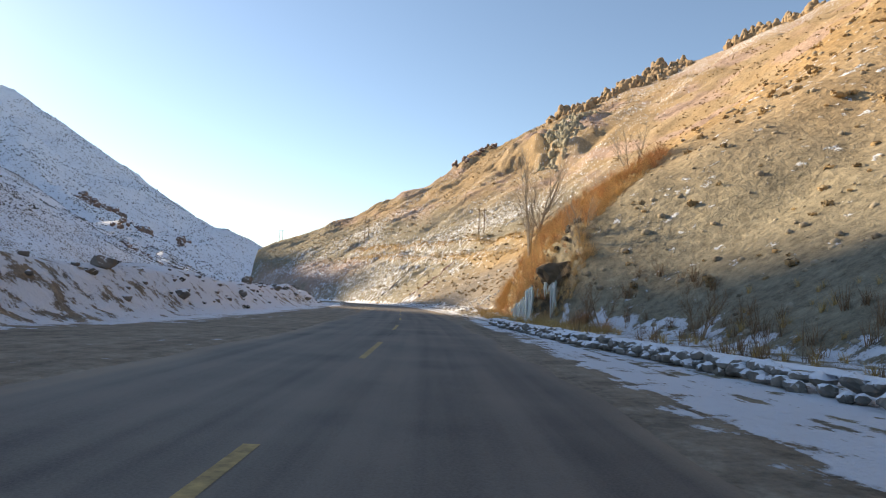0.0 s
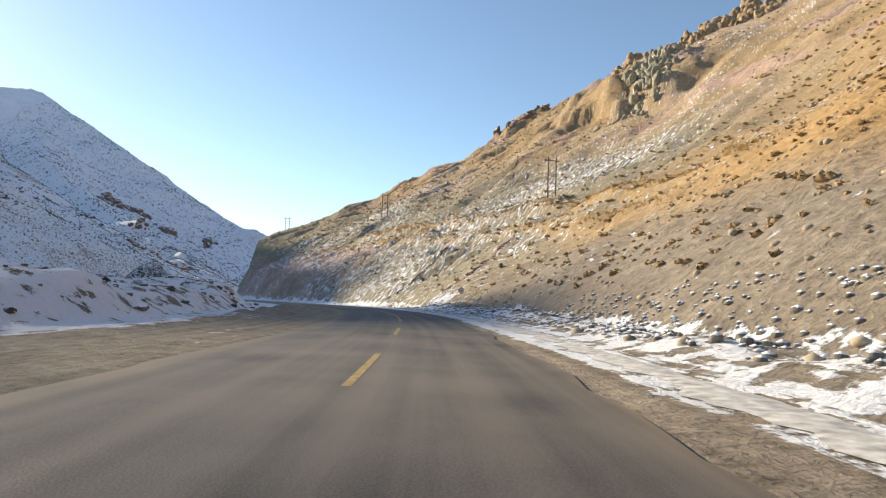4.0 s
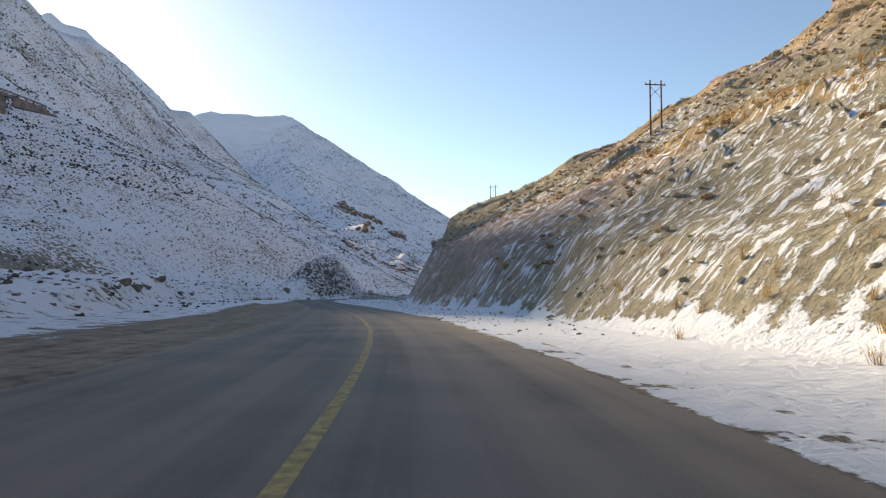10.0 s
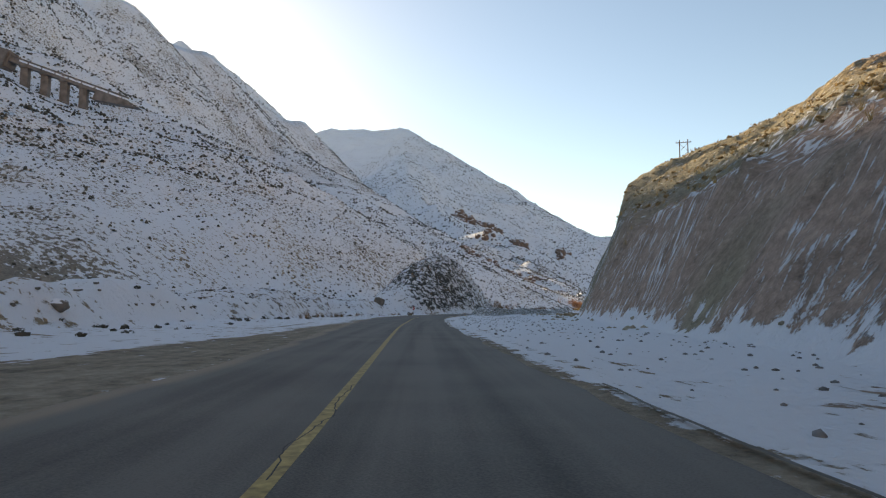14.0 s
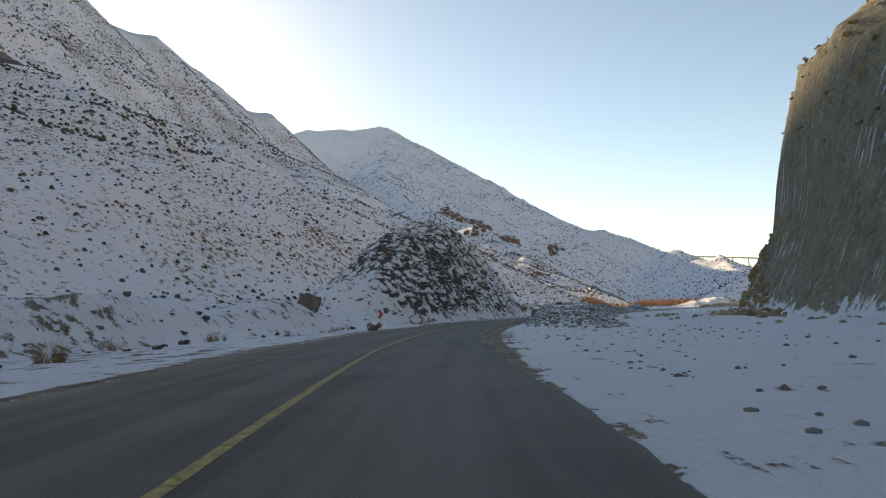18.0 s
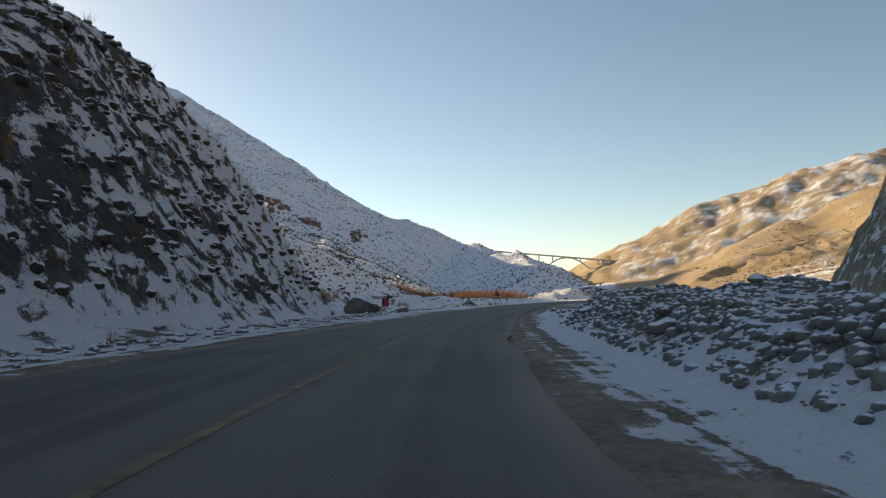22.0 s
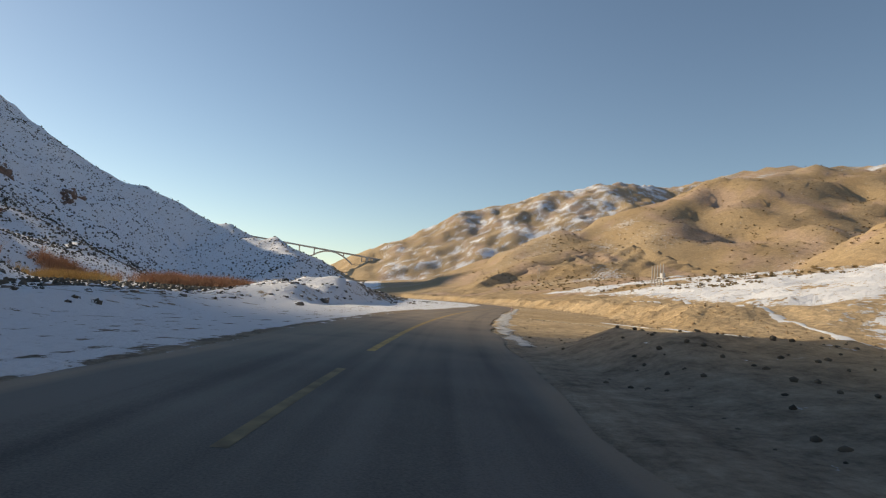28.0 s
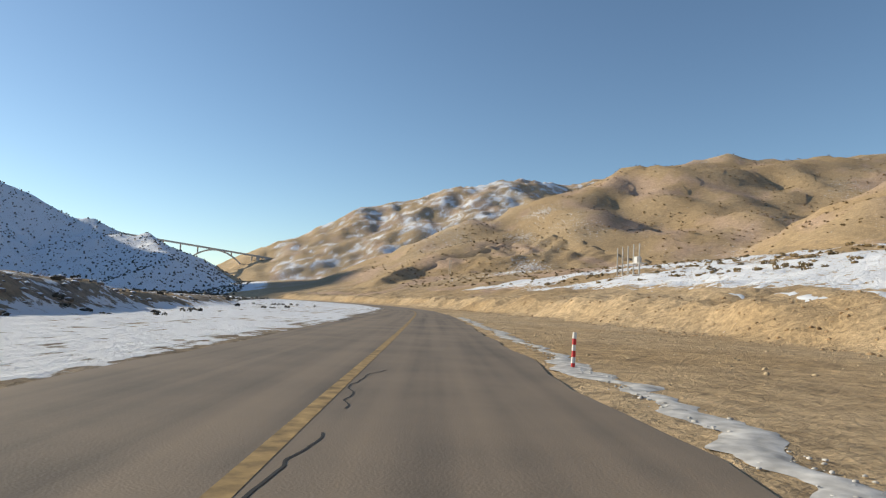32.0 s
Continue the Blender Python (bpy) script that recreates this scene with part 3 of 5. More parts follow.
    snow = np.where(dugout, 0.16 + 0.2 * n4, snow)
    snow = np.where(knoll, 0.50 + 0.16 * n2 + 0.34 * (1 - step(374, 386, s + 0.5 * d + 11 + 5 * n2)), snow)
    snow = snow - dirty * np.where((d > 0) & (s > 325), tab(s, (350, 0.85), (375, 0.62), (430, 0.55), (440, 0.15)), tab(s, (0, 0.75), (240, 0.75), (290, 0.42), (400, 0.40), (500, 0.5))) * (1 + 0.4 * n4)
    snow = np.where((x < -440) & (y < 860), 0.74 + 0.22 * n2 + 0.12 * n1 - 0.10 * np.clip(steep - 0.9, 0, 1.5), snow)
    snow = np.where((y > 1000) & (x < tab(y, (1000, -140), (1400, -170), (1700, -380), (2400, -480))), np.maximum(snow, 0.78 + 0.16 * n2 - 0.2 * np.clip(steep - 0.6, 0, 2)), snow)
    snow = snow + (y > 1500) * (x >= -380) * 0.32 * step(0.05, 0.5, n2 + 0.4 * n1)
    return tint, np.clip(snow, 0, 1.2)


cols = np.r_[np.arange(-160, -40, 3.0), np.arange(-40, -9, 0.9), np.arange(-9, 6, 0.5), np.arange(6, 36, 0.55), np.arange(36, 70, 1.2), np.arange(70, 88, 2.0), np.arange(88, 126, 0.95), np.arange(126, 184, 2.4)]
rows_s = np.arange(-100, 890, 1.1)
gs, gd = [a.ravel() for a in np.meshgrid(rows_s, cols, indexing="ij")]
gx, gy, _ = at(gs, gd)
gz = height(gx, gy, gs, gd)
Z2 = gz.reshape(len(rows_s), len(cols))
steep = np.hypot(np.gradient(Z2, 1.1, axis=0), np.gradient(Z2, cols, axis=1)).ravel()
tint, snow = looks(gx, gy, gz, gs, gd, steep)
beside = np.maximum(gd - edge_right(gs), edge_left(gs) - gd)
tracks = (1 - 0.75 * step(480, 500, gs) * (gd > 0)) * step(-1, 0.3, beside) * (1 - np.where((gs > 430) & (gs < 485) & (gd > 0), step(10, 17, beside), step(4.0, 8.0, beside))) * (gz < 0.5)
edge = np.zeros_like(Z2)
edge[:, 0] = edge[:, -1] = edge[0] = edge[-1] = 14
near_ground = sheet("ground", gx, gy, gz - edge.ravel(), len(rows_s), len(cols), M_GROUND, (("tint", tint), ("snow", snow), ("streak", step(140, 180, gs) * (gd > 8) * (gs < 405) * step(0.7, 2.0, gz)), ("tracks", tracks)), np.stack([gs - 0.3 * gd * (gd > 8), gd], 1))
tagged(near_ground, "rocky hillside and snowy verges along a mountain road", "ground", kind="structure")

fx, fy = [a.ravel() for a in np.meshgrid(np.r_[np.arange(-4200, -1800, 60), np.arange(-1800, 800, 9.0), np.arange(800, 4200, 60)], np.r_[np.arange(-3000, -400, 60), np.arange(-400, 2400, 9.0), np.arange(2400, 4600, 60)], indexing="ij")]
nfx = len(np.unique(fx))
fs, fd = along(fx, fy)
fz = height(fx, fy, fs, fd)
Z3 = fz.reshape(nfx, -1)
steep = np.hypot(np.gradient(Z3, np.unique(fx), axis=0), np.gradient(Z3, np.unique(fy), axis=1)).ravel()
tint, snow = looks(fx, fy, fz, fs, fd, steep)
inside = (fs > -90) & (fs < 876) & (fd > -148) & (fd < 172)
mountains = sheet("mountains", fx, fy, fz - np.where(inside, 12, 0), nfx, len(fx) // nfx, M_GROUND, (("tint", tint), ("snow", snow)))
tagged(mountains, "snow-dusted and bare ochre mountains round the valley", "mountains", kind="structure")

# ---- road ----
rs = np.arange(-95, 880, 1.0)
across = np.linspace(0, 1, 25)
L, R = edge_left(rs) + 0.25 * fnoise(rs, rs * 0, 5, 3, 41), edge_right(rs) + 0.22 * fnoise(rs, rs * 0 + 9, 4, 3, 42)
rd = L[:, None] + (R - L)[:, None] * across[None]
rss = np.repeat(rs, len(across))
rx, ry, _ = at(rss, rd.ravel())
dust_haze = np.clip(1.2 * step(0.8, 0.0, rd.ravel() - np.repeat(L, len(across))) + tab(rss, (80, 0.9), (95, 0.15), (320, 0.15), (340, 0.9)) * step(0.7, 0, np.repeat(R, len(across)) - rd.ravel()), 0, 1)
# dusty at 130-250; before 130 the paler cast stands for windscreen haze
dust_haze = np.maximum(dust_haze, 0.75 * step(130, 160, rss) * (1 - step(215, 250, rss)) + 0.5 * step(-100, 0, rss) * (1 - step(90, 130, rss)))
dust_haze = np.maximum(dust_haze, step(480, 496, rss) * 0.95)
crown = 0.012 + 0.03 * (1 - (2 * across - 1) ** 2)
road = sheet("road", rx, ry, np.tile(crown, len(rs)), len(rs), len(across), M_ASPHALT, (("dust_haze", dust_haze),), np.stack([rd.ravel(), rss], 1))
tagged(road, "dark worn asphalt road with dusty edges", "road", kind="structure")


def ribbon(name, s0, s1, d0, d1, z, mat, parent=None):
    n = max(2, int((s1 - s0) / 0.8) + 1)
    q = np.linspace(s0, s1, n)
    xa, ya, _ = at(q, mid_line(q) + d0)
    xb, yb, _ = at(q, mid_line(q) + d1)
    ob = sheet(name, np.stack([xa, xb], 1).ravel(), np.stack([ya, yb], 1).ravel(), np.full(2 * n, z), n, 2, mat)
    if parent:
        ob.parent = parent
    return ob


dash = 5.2 - 12.9 * 3
while dash < 103:
    ribbon("centre_dash", dash - 5.2, dash, -0.07, 0.07, 0.0455, M_YELLOW, road)
    dash += 12.9
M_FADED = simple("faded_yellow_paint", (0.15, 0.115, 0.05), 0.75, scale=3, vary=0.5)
M_OCHRELINE = simple("ochre_road_paint", (0.42, 0.265, 0.07), 0.75, scale=5, vary=0.5)
ribbon("centre_line", 104, 352, -0.075, 0.075, 0.0455, M_YELLOW, road)
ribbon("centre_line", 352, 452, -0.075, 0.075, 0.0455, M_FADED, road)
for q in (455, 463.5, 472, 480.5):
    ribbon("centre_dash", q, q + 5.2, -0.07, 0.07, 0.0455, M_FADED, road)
ribbon("centre_line", 489, 540, -0.09, 0.09, 0.0455, M_OCHRELINE, road)
ribbon("centre_line", 540, 640, -0.085, 0.085, 0.0455, simple("rubbed_ochre_paint", (0.30, 0.20, 0.08), 0.8, scale=5, vary=0.55), road)


# ---- small builders ----
def shift(name, rgb, rough=0.9, spread=0.5):
    """A material that varies from piece to piece of a joined mesh."""
    m, n, l, b = material(name)
    geo, nz, tc = n.new("ShaderNodeNewGeometry"), n.new("ShaderNodeTexNoise"), n.new("ShaderNodeTexCoord")
    nz.inputs["Scale"].default_value = 5
    l.new(tc.outputs["Object"], nz.inputs["Vector"])
    add = n.new("ShaderNodeMath")
    add.operation = "ADD"
    l.new(geo.outputs["Random Per Island"], add.inputs[0])
    l.new(nz.outputs["Fac"], add.inputs[1])
    ramp = n.new("ShaderNodeValToRGB")
    ramp.color_ramp.elements[0].position, ramp.color_ramp.elements[1].position = 0.35, 1.25
    ramp.color_ramp.elements[0].color = (*[c * (1 - spread) for c in rgb], 1)
    ramp.color_ramp.elements[1].color = (*[min(1, c * (1 + spread)) for c in rgb], 1)
    l.new(add.outputs[0], ramp.inputs["Fac"])
    l.new(ramp.outputs[0], b.inputs["Base Color"])
    b.inputs["Roughness"].default_value = rough
    b.inputs["Specular IOR Level"].default_value = 0.2
    return m


def snowy(name, rgb, cover=0.55, scale=2.2):
    """Stone of that colour with snow lying on what faces up."""
    m, n, l, b = material(name)
    geo, tc, nz, oi = n.new("ShaderNodeNewGeometry"), n.new("ShaderNodeTexCoord"), n.new("ShaderNodeTexNoise"), n.new("ShaderNodeObjectInfo")
    nz.inputs["Scale"].default_value, nz.inputs["Detail"].default_value = scale, 8
    l.new(geo.outputs["Position"], nz.inputs["Vector"])
    sep = n.new("ShaderNodeSeparateXYZ")
    l.new(geo.outputs["Normal"], sep.inputs[0])
    up = n.new("ShaderNodeMath")
    up.operation = "MULTIPLY_ADD"
    l.new(nz.outputs["Fac"], up.inputs[0])
    up.inputs[1].default_value = 0.9
    l.new(sep.outputs["Z"], up.inputs[2])
    edge_ramp = n.new("ShaderNodeMapRange")
    edge_ramp.inputs["From Min"].default_value, edge_ramp.inputs["From Max"].default_value = 1.42 - cover, 1.55 - cover
    l.new(up.outputs[0], edge_ramp.inputs["Value"])
    ramp = n.new("ShaderNodeValToRGB")
    ramp.color_ramp.elements[0].position, ramp.color_ramp.elements[1].position = 0.3, 0.75
    ramp.color_ramp.elements[0].color = (*[c * 0.55 for c in rgb], 1)
    ramp.color_ramp.elements[1].color = (*[c * 1.4 for c in rgb], 1)
    l.new(nz.outputs["Fac"], ramp.inputs["Fac"])
    mix = n.new("ShaderNodeMix")
    mix.data_type = "RGBA"
    l.new(ramp.outputs[0], mix.inputs["A"])
    mix.inputs["B"].default_value = (0.8, 0.83, 0.88, 1)
    l.new(edge_ramp.outputs[0], mix.inputs["Factor"])
    l.new(mix.outputs["Result"], b.inputs["Base Color"])
    b.inputs["Roughness"].default_value = 0.9
    bump = n.new("ShaderNodeBump")
    bump.inputs["Strength"].default_value, bump.inputs["Distance"].default_value = 0.8, 0.15
    l.new(nz.outputs["Fac"], bump.inputs["Height"])
    l.new(bump.outputs[0], b.inputs["Normal"])
    return m


M_SAGE = shift("dark_sagebrush", (0.075, 0.07, 0.058))
M_DRY = shift("dry_straw_grass", (0.40, 0.27, 0.11), spread=0.55)
M_TWIG = shift("brown_bare_twigs", (0.20, 0.125, 0.07))
M_OCHRETWIG = shift("orange_dry_brush", (0.46, 0.335, 0.18), spread=0.6)
M_RUSTTWIG = shift("rust_brown_brush", (0.40, 0.23, 0.12), spread=0.6)
M_REED = shift("red_brown_willow_thicket", (0.33, 0.19, 0.115))
M_RUBBLE = snowy("grey_green_rubble_under_snow", (0.20, 0.205, 0.185), 0.22, 3.5)
M_STONE = snowy("grey_fieldstone_with_snow", (0.21, 0.195, 0.17), 0.42, 4)
M_BOULDER = snowy("grey_boulder_with_snow", (0.17, 0.15, 0.13), 0.40, 1.5)
M_CRAG = snowy("pale_grey_green_cliff_rock", (0.34, 0.31, 0.22), 0.05, 0.5)
M_REDCRAG = snowy("red_brown_cliff_rock", (0.21, 0.145, 0.115), 0.30, 0.35)
M_OCHRECRAG = snowy("ochre_cliff_rock", (0.36, 0.25, 0.14), 0.08, 0.5)
M_BARK = simple("pale_bark", (0.36, 0.31, 0.24), 0.9, scale=6, vary=0.35)
M_WHITE = simple("white_sign_paint", (0.75, 0.75, 0.73), 0.5, vary=0.06, bump=0)
M_REDPAINT = simple("red_sign_paint", (0.55, 0.03, 0.035), 0.5, vary=0.12, bump=0)
M_BLACK = simple("black_sign_paint", (0.03, 0.03, 0.032), 0.6, vary=0.1, bump=0)
M_SNOW = simple("packed_roadside_snow", (0.74, 0.77, 0.81), 0.8, scale=1.5, vary=0.1, bump=0.5)
M_VIADUCT = simple("weathered_dark_concrete", (0.19, 0.17, 0.16), 0.9, scale=0.4, vary=0.35)
M_CRACK = simple("dark_crack_tar", (0.018, 0.017, 0.016), 0.8, vary=0.2)
M_ICE, _n, _l, _b = material("blue_white_ice")
_b.inputs["Base Color"].default_value = (0.60, 0.68, 0.70, 1)
_b.inputs["Roughness"].default_value = 0.22
_b.inputs["Subsurface Weight"].default_value = 0.25
_b.inputs["Subsurface Radius"].default_value = (0.05, 0.09, 0.11)
_nz = _n.new("ShaderNodeTexNoise")
_nz.inputs["Scale"].default_value = 7
_bp = _n.new("ShaderNodeBump")
_bp.inputs["Strength"].default_value, _bp.inputs["Distance"].default_value = 0.5, 0.05
_l.new(_nz.outputs["Fac"], _bp.inputs["Height"])
_l.new(_bp.outputs[0], _b.inputs["Normal"])


def ground_z(x, y):
    x, y = np.atleast_1d(np.asarray(x, float)), np.atleast_1d(np.asarray(y, float))
    s, d = along(x, y)
    return height(x, y, s, d)


def gz1(x, y):
    return float(ground_z(x, y)[0])


def part(name, bm, mat, parent=None, label=""):
    """Links a bmesh as one mesh object, under a thing or a part."""
    me = bpy.data.meshes.new(name)
    bm.to_mesh(me)
    bm.free()
    me.materials.append(mat)
    ob = new(name, me)
    ob.parent = parent
    if label:
        tagged(ob, label)
    return ob


def box(bm, x, y, z, sx, sy, sz, turn=0.0):
    bmesh.ops.create_cube(bm, size=1, matrix=Matrix.Translation((x, y, z)) @ Matrix.Rotation(turn, 4, "Z") @ Matrix.Diagonal((sx, sy, sz, 1)))


def rod(bm, a, b, r0, r1=None, n=7):
    a, b = Vector(a), Vector(b)
    m = Matrix.Translation((a + b) / 2) @ (b - a).to_track_quat("Z", "Y").to_matrix().to_4x4()
    bmesh.ops.create_cone(bm, cap_ends=True, segments=n, radius1=r0, radius2=r0 if r1 is None else r1, depth=(b - a).length, matrix=m)


def rock_mesh(seed, sub=2, rough=0.35, flat=0.7):
    """Vertices and triangles of a broken stone about 1 across."""
    bm = bmesh.new()
    bmesh.ops.create_icosphere(bm, subdivisions=sub, radius=0.5)
    r = random.Random(seed)
    cuts = [(Vector((r.gauss(0, 1), r.gauss(0, 1), r.gauss(0, 1))).normalized(), r.uniform(0.26, 0.42)) for _ in range(7)]
    for v in bm.verts:
        for nrm, lim in cuts:
            over_ = v.co.dot(nrm) - lim
            if over_ > 0:
                v.co -= nrm * over_ * 0.9
        v.co *= 1 + rough * 0.5 * noise.noise(v.co * 3.1 + Vector((seed, 0, 0)))
        v.co.z *= flat
    V = np.array([v.co for v in bm.verts])
    F = np.array([[v.index for v in f.verts] for f in bm.faces])
    bm.free()
    return V, F


def brush_mesh(seed, blades, width, spread=0.5, droop=0.2, segs=2):
    """A clump of thin upright blades or twigs, 1 high."""
    r = np.random.default_rng(seed)
    V, F = [], []
    for _ in range(blades):
        a, lean, h = r.uniform(0, 6.283), abs(r.normal(0, spread)), r.uniform(0.5, 1.0)
        base = r.normal(0, 0.09, 2)
        side = np.array([-math.sin(a), math.cos(a), 0]) * width * 0.5
        k = len(V)
        for q in range(segs + 1):
            f = q / segs
            out = lean * f + droop * f * f
            c = np.array([base[0] + math.cos(a) * out * h, base[1] + math.sin(a) * out * h, h * f * (1 - 0.25 * lean * f)])
            w = side * (1 - 0.8 * f)
            V += [c - w, c + w]
        for q in range(segs):
            b0 = k + 2 * q
            F += [[b0, b0 + 1, b0 + 3], [b0, b0 + 3, b0 + 2]]
    return np.array(V), np.array(F)


def tuft_mesh(seed):
    """A low cushion shrub with a ragged outline, 1 across."""
    r = np.random.default_rng(seed)
    V, F = [], []
    for _ in range(3):
        bm = bmesh.new()
        bmesh.ops.create_icosphere(bm, subdivisions=1, radius=0.32)
        o = np.r_[r.normal(0, 0.17, 2), 0.16]
        P = np.array([v.co for v in bm.verts]) * r.uniform(0.6, 1.25, (len(bm.verts), 1)) * (1, 1, 0.8) + o
        F += [[v.index + len(V) for v in f.verts] for f in bm.faces][::2]
        V += list(P)
        bm.free()
    return np.array(V), np.array(F)


def scatter(name, shapes, x, y, z, size, mat, label, category, tall=1.0, parent=None, seed=5):
    """Many small pieces, joined in one mesh."""
    r = np.random.default_rng(seed)
    Vs, Fs, count = [], [], 0
    pick = r.integers(0, len(shapes), len(x))
    for k, (V, F) in enumerate(shapes):
        i = np.nonzero(pick == k)[0]
        if not len(i):
            continue
        a = r.uniform(0, 6.283, len(i))
        sc = np.broadcast_to(size, (len(x),))[i]
        ca, sa = np.cos(a) * sc, np.sin(a) * sc
        px = V[None, :, 0] * ca[:, None] - V[None, :, 1] * sa[:, None] + x[i][:, None]
        py = V[None, :, 0] * sa[:, None] + V[None, :, 1] * ca[:, None] + y[i][:, None]
        pz = V[None, :, 2] * (sc * tall * r.uniform(0.75, 1.25, len(i)))[:, None] + z[i][:, None]
        Vs.append(np.stack([px, py, pz], -1).reshape(-1, 3))
        Fs.append((F[None] + (np.arange(len(i)) * len(V))[:, None, None]).reshape(-1, 3) + count)
        count += len(i) * len(V)
    Vs, Fs = np.concatenate(Vs), np.concatenate(Fs)
    me = bpy.data.meshes.new(name)
    me.vertices.add(len(Vs))
    me.vertices.foreach_set("co", Vs.ravel())
    me.loops.add(Fs.size)
    me.loops.foreach_set("vertex_index", Fs.ravel())
    me.polygons.add(len(Fs))
    me.polygons.foreach_set("loop_start", np.arange(0, Fs.size, 3))
    me.polygons.foreach_set("loop_total", np.full(len(Fs), 3))
    me.update(calc_edges=True)
    me.materials.append(mat)
    ob = new(name, me)
    ob.parent = parent
    return tagged(ob, label, category, kind="stuff") if parent is None else tagged(ob, label, kind="stuff")


ROCKS = [rock_mesh(k, 1) for k in range(5)]
TUFTS = [tuft_mesh(k) for k in range(4)]
CUSHIONS = []
for k in range(5):
    q = np.random.default_rng(60 + k)
    a = np.linspace(0, 6.283, 6)[:5]
    V = np.concatenate([np.stack([np.cos(a) * q.uniform(0.38, 0.55, 5), np.sin(a) * q.uniform(0.38, 0.55, 5), q.uniform(-0.1, 0.05, 5)], 1), np.stack([np.cos(a + 0.4) * q.uniform(0.18, 0.42, 5), np.sin(a + 0.4) * q.uniform(0.18, 0.42, 5), q.uniform(0.25, 0.5, 5)], 1), [[0, 0, q.uniform(0.45, 0.6)]]])
    F = [(i, (i + 1) % 5, 5 + i) for i in range(5)] + [((i + 1) % 5, 5 + (i + 1) % 5, 5 + i) for i in range(5)] + [(5 + i, 5 + (i + 1) % 5, 10) for i in range(5)]
    CUSHIONS.append((V, np.array(F)))
GRASS = [brush_mesh(k, 26, 0.035, 0.45, 0.35) for k in range(4)]
TWIGS = [brush_mesh(k + 9, 34, 0.022, 0.6, 0.1) for k in range(4)]
BALL = [brush_mesh(k + 50, 110, 0.013, 1.5, 0.05) for k in range(4)]
BRUSH = [brush_mesh(k + 40, 48, 0.018, 0.95, 0.25) for k in range(5)]


def spots(count, s0, s1, d0, d1, seed):
    r = np.random.default_rng(seed)
    s, d = r.uniform(s0, s1, count), r.uniform(d0, d1, count)
    x, y, _ = at(s, d)
    return s, d, x, y


# ---- shrubs, grass and stones on the slopes ----
r_ = np.random.default_rng(11)
# west mountain: dark sagebrush through the snow
wxs, wys = r_.uniform(-630, -60, 80000), r_.uniform(120, 900, 80000)
ss, dd = along(wxs, wys)
keep = (dd < -26) & (fnoise(wxs, wys, 60, 3, 51) + 0.5 * fnoise(wxs, wys, 14, 2, 54) + 0.45 > r_.uniform(-0.6, 0.9, len(wxs)))
wxs, wys = wxs[keep], wys[keep]
scatter("sagebrush", CUSHIONS, wxs, wys, height(wxs, wys, ss[keep], dd[keep]) - 0.1, r_.uniform(0.35, 0.95, len(wxs)) * r_.uniform(0.7, 1.4, len(wxs)) * (1 + 0.5 * (wxs < -250) + 0.4 * (wxs < -400)), M_SAGE, "dark sagebrush dotted over the snowy mountainside", "shrubs")
# farther west and north slopes
wxs, wys = r_.uniform(-1100, -150, 13000), r_.uniform(820, 1650, 13000)
ss, dd = along(wxs, wys)
scatter("shrubs_far", CUSHIONS, wxs, wys, height(wxs, wys, ss, dd) - 0.2, r_.uniform(1.2, 3.4, len(wxs)), M_SAGE, "dark shrubs on distant snowy slopes", "shrubs")
# banks along the left
ss, dd, xs, ys = spots(2600, -20, 640, -70, -13, 12)
scatter("bank_shrubs", TUFTS, xs, ys, height(xs, ys, ss, dd) - 0.05, r_.uniform(0.25, 0.8, len(xs)), M_SAGE, "low dark shrubs on the snowy roadside bank", "shrubs")
# east hill: tan tussocks and dark shrubs
ss, dd, xs, ys = spots(15000, 20, 400, 12, 178, 13)
zs = height(xs, ys, ss, dd)
ok = (zs > 2.5) & ~((ss > 225) & (zs < 14)) & (fnoise(xs, ys, 30, 3, 52) > r_.uniform(-0.9, 0.5, len(xs)))
scatter("tussocks", TUFTS, xs[ok], ys[ok], zs[ok] - 0.06, r_.uniform(0.35, 1.1, ok.sum()), shift("tan_tussock", (0.27, 0.19, 0.10)), "tan dry tussocks over the rocky hillside", "tussocks")
ok2 = (zs > 12) & (r_.uniform(0, 1, len(zs)) < 0.16)
scatter("hill_shrubs", TUFTS, xs[ok2] + 1.3, ys[ok2] + 0.8, zs[ok2] - 0.2, r_.uniform(0.5, 1.5, ok2.sum()), M_SAGE, "dark shrubs on the rocky hillside", "shrubs")
# loose stones on the east hill and at its foot
ss, dd, xs, ys = spots(7000, 5, 402, 6, 60, 14)
zs = height(xs, ys, ss, dd)
ok = (zs > 0.05) & ~((ss > 225) & (zs > 1.0) & (zs < 15))
scatter("hillside_stones", ROCKS, xs[ok], ys[ok], zs[ok], r_.uniform(0.12, 0.5, ok.sum()) * r_.uniform(0.6, 1.6, ok.sum()), shift("tan_grey_stone", (0.27, 0.23, 0.17)), "loose stones on the hillside and at its foot", "stones")
ss, dd, xs, ys = spots(2200, 55, 165, 6.2, 11, 15)
scatter("foot_rubble", ROCKS, xs, ys, height(xs, ys, ss, dd), r_.uniform(0.08, 0.42, len(xs)), M_STONE, "snow-dusted rubble along the hill foot", "rubble")
# stones strewn on the snowy shoulder under the cut
ss, dd, xs, ys = spots(900, 190, 345, 3.2, 12, 16)
scatter("strewn_stones", ROCKS, xs, ys, height(xs, ys, ss, dd), r_.uniform(0.04, 0.2, len(xs)), M_ROCK, "small dark stones strewn on shoulder snow", "stones")
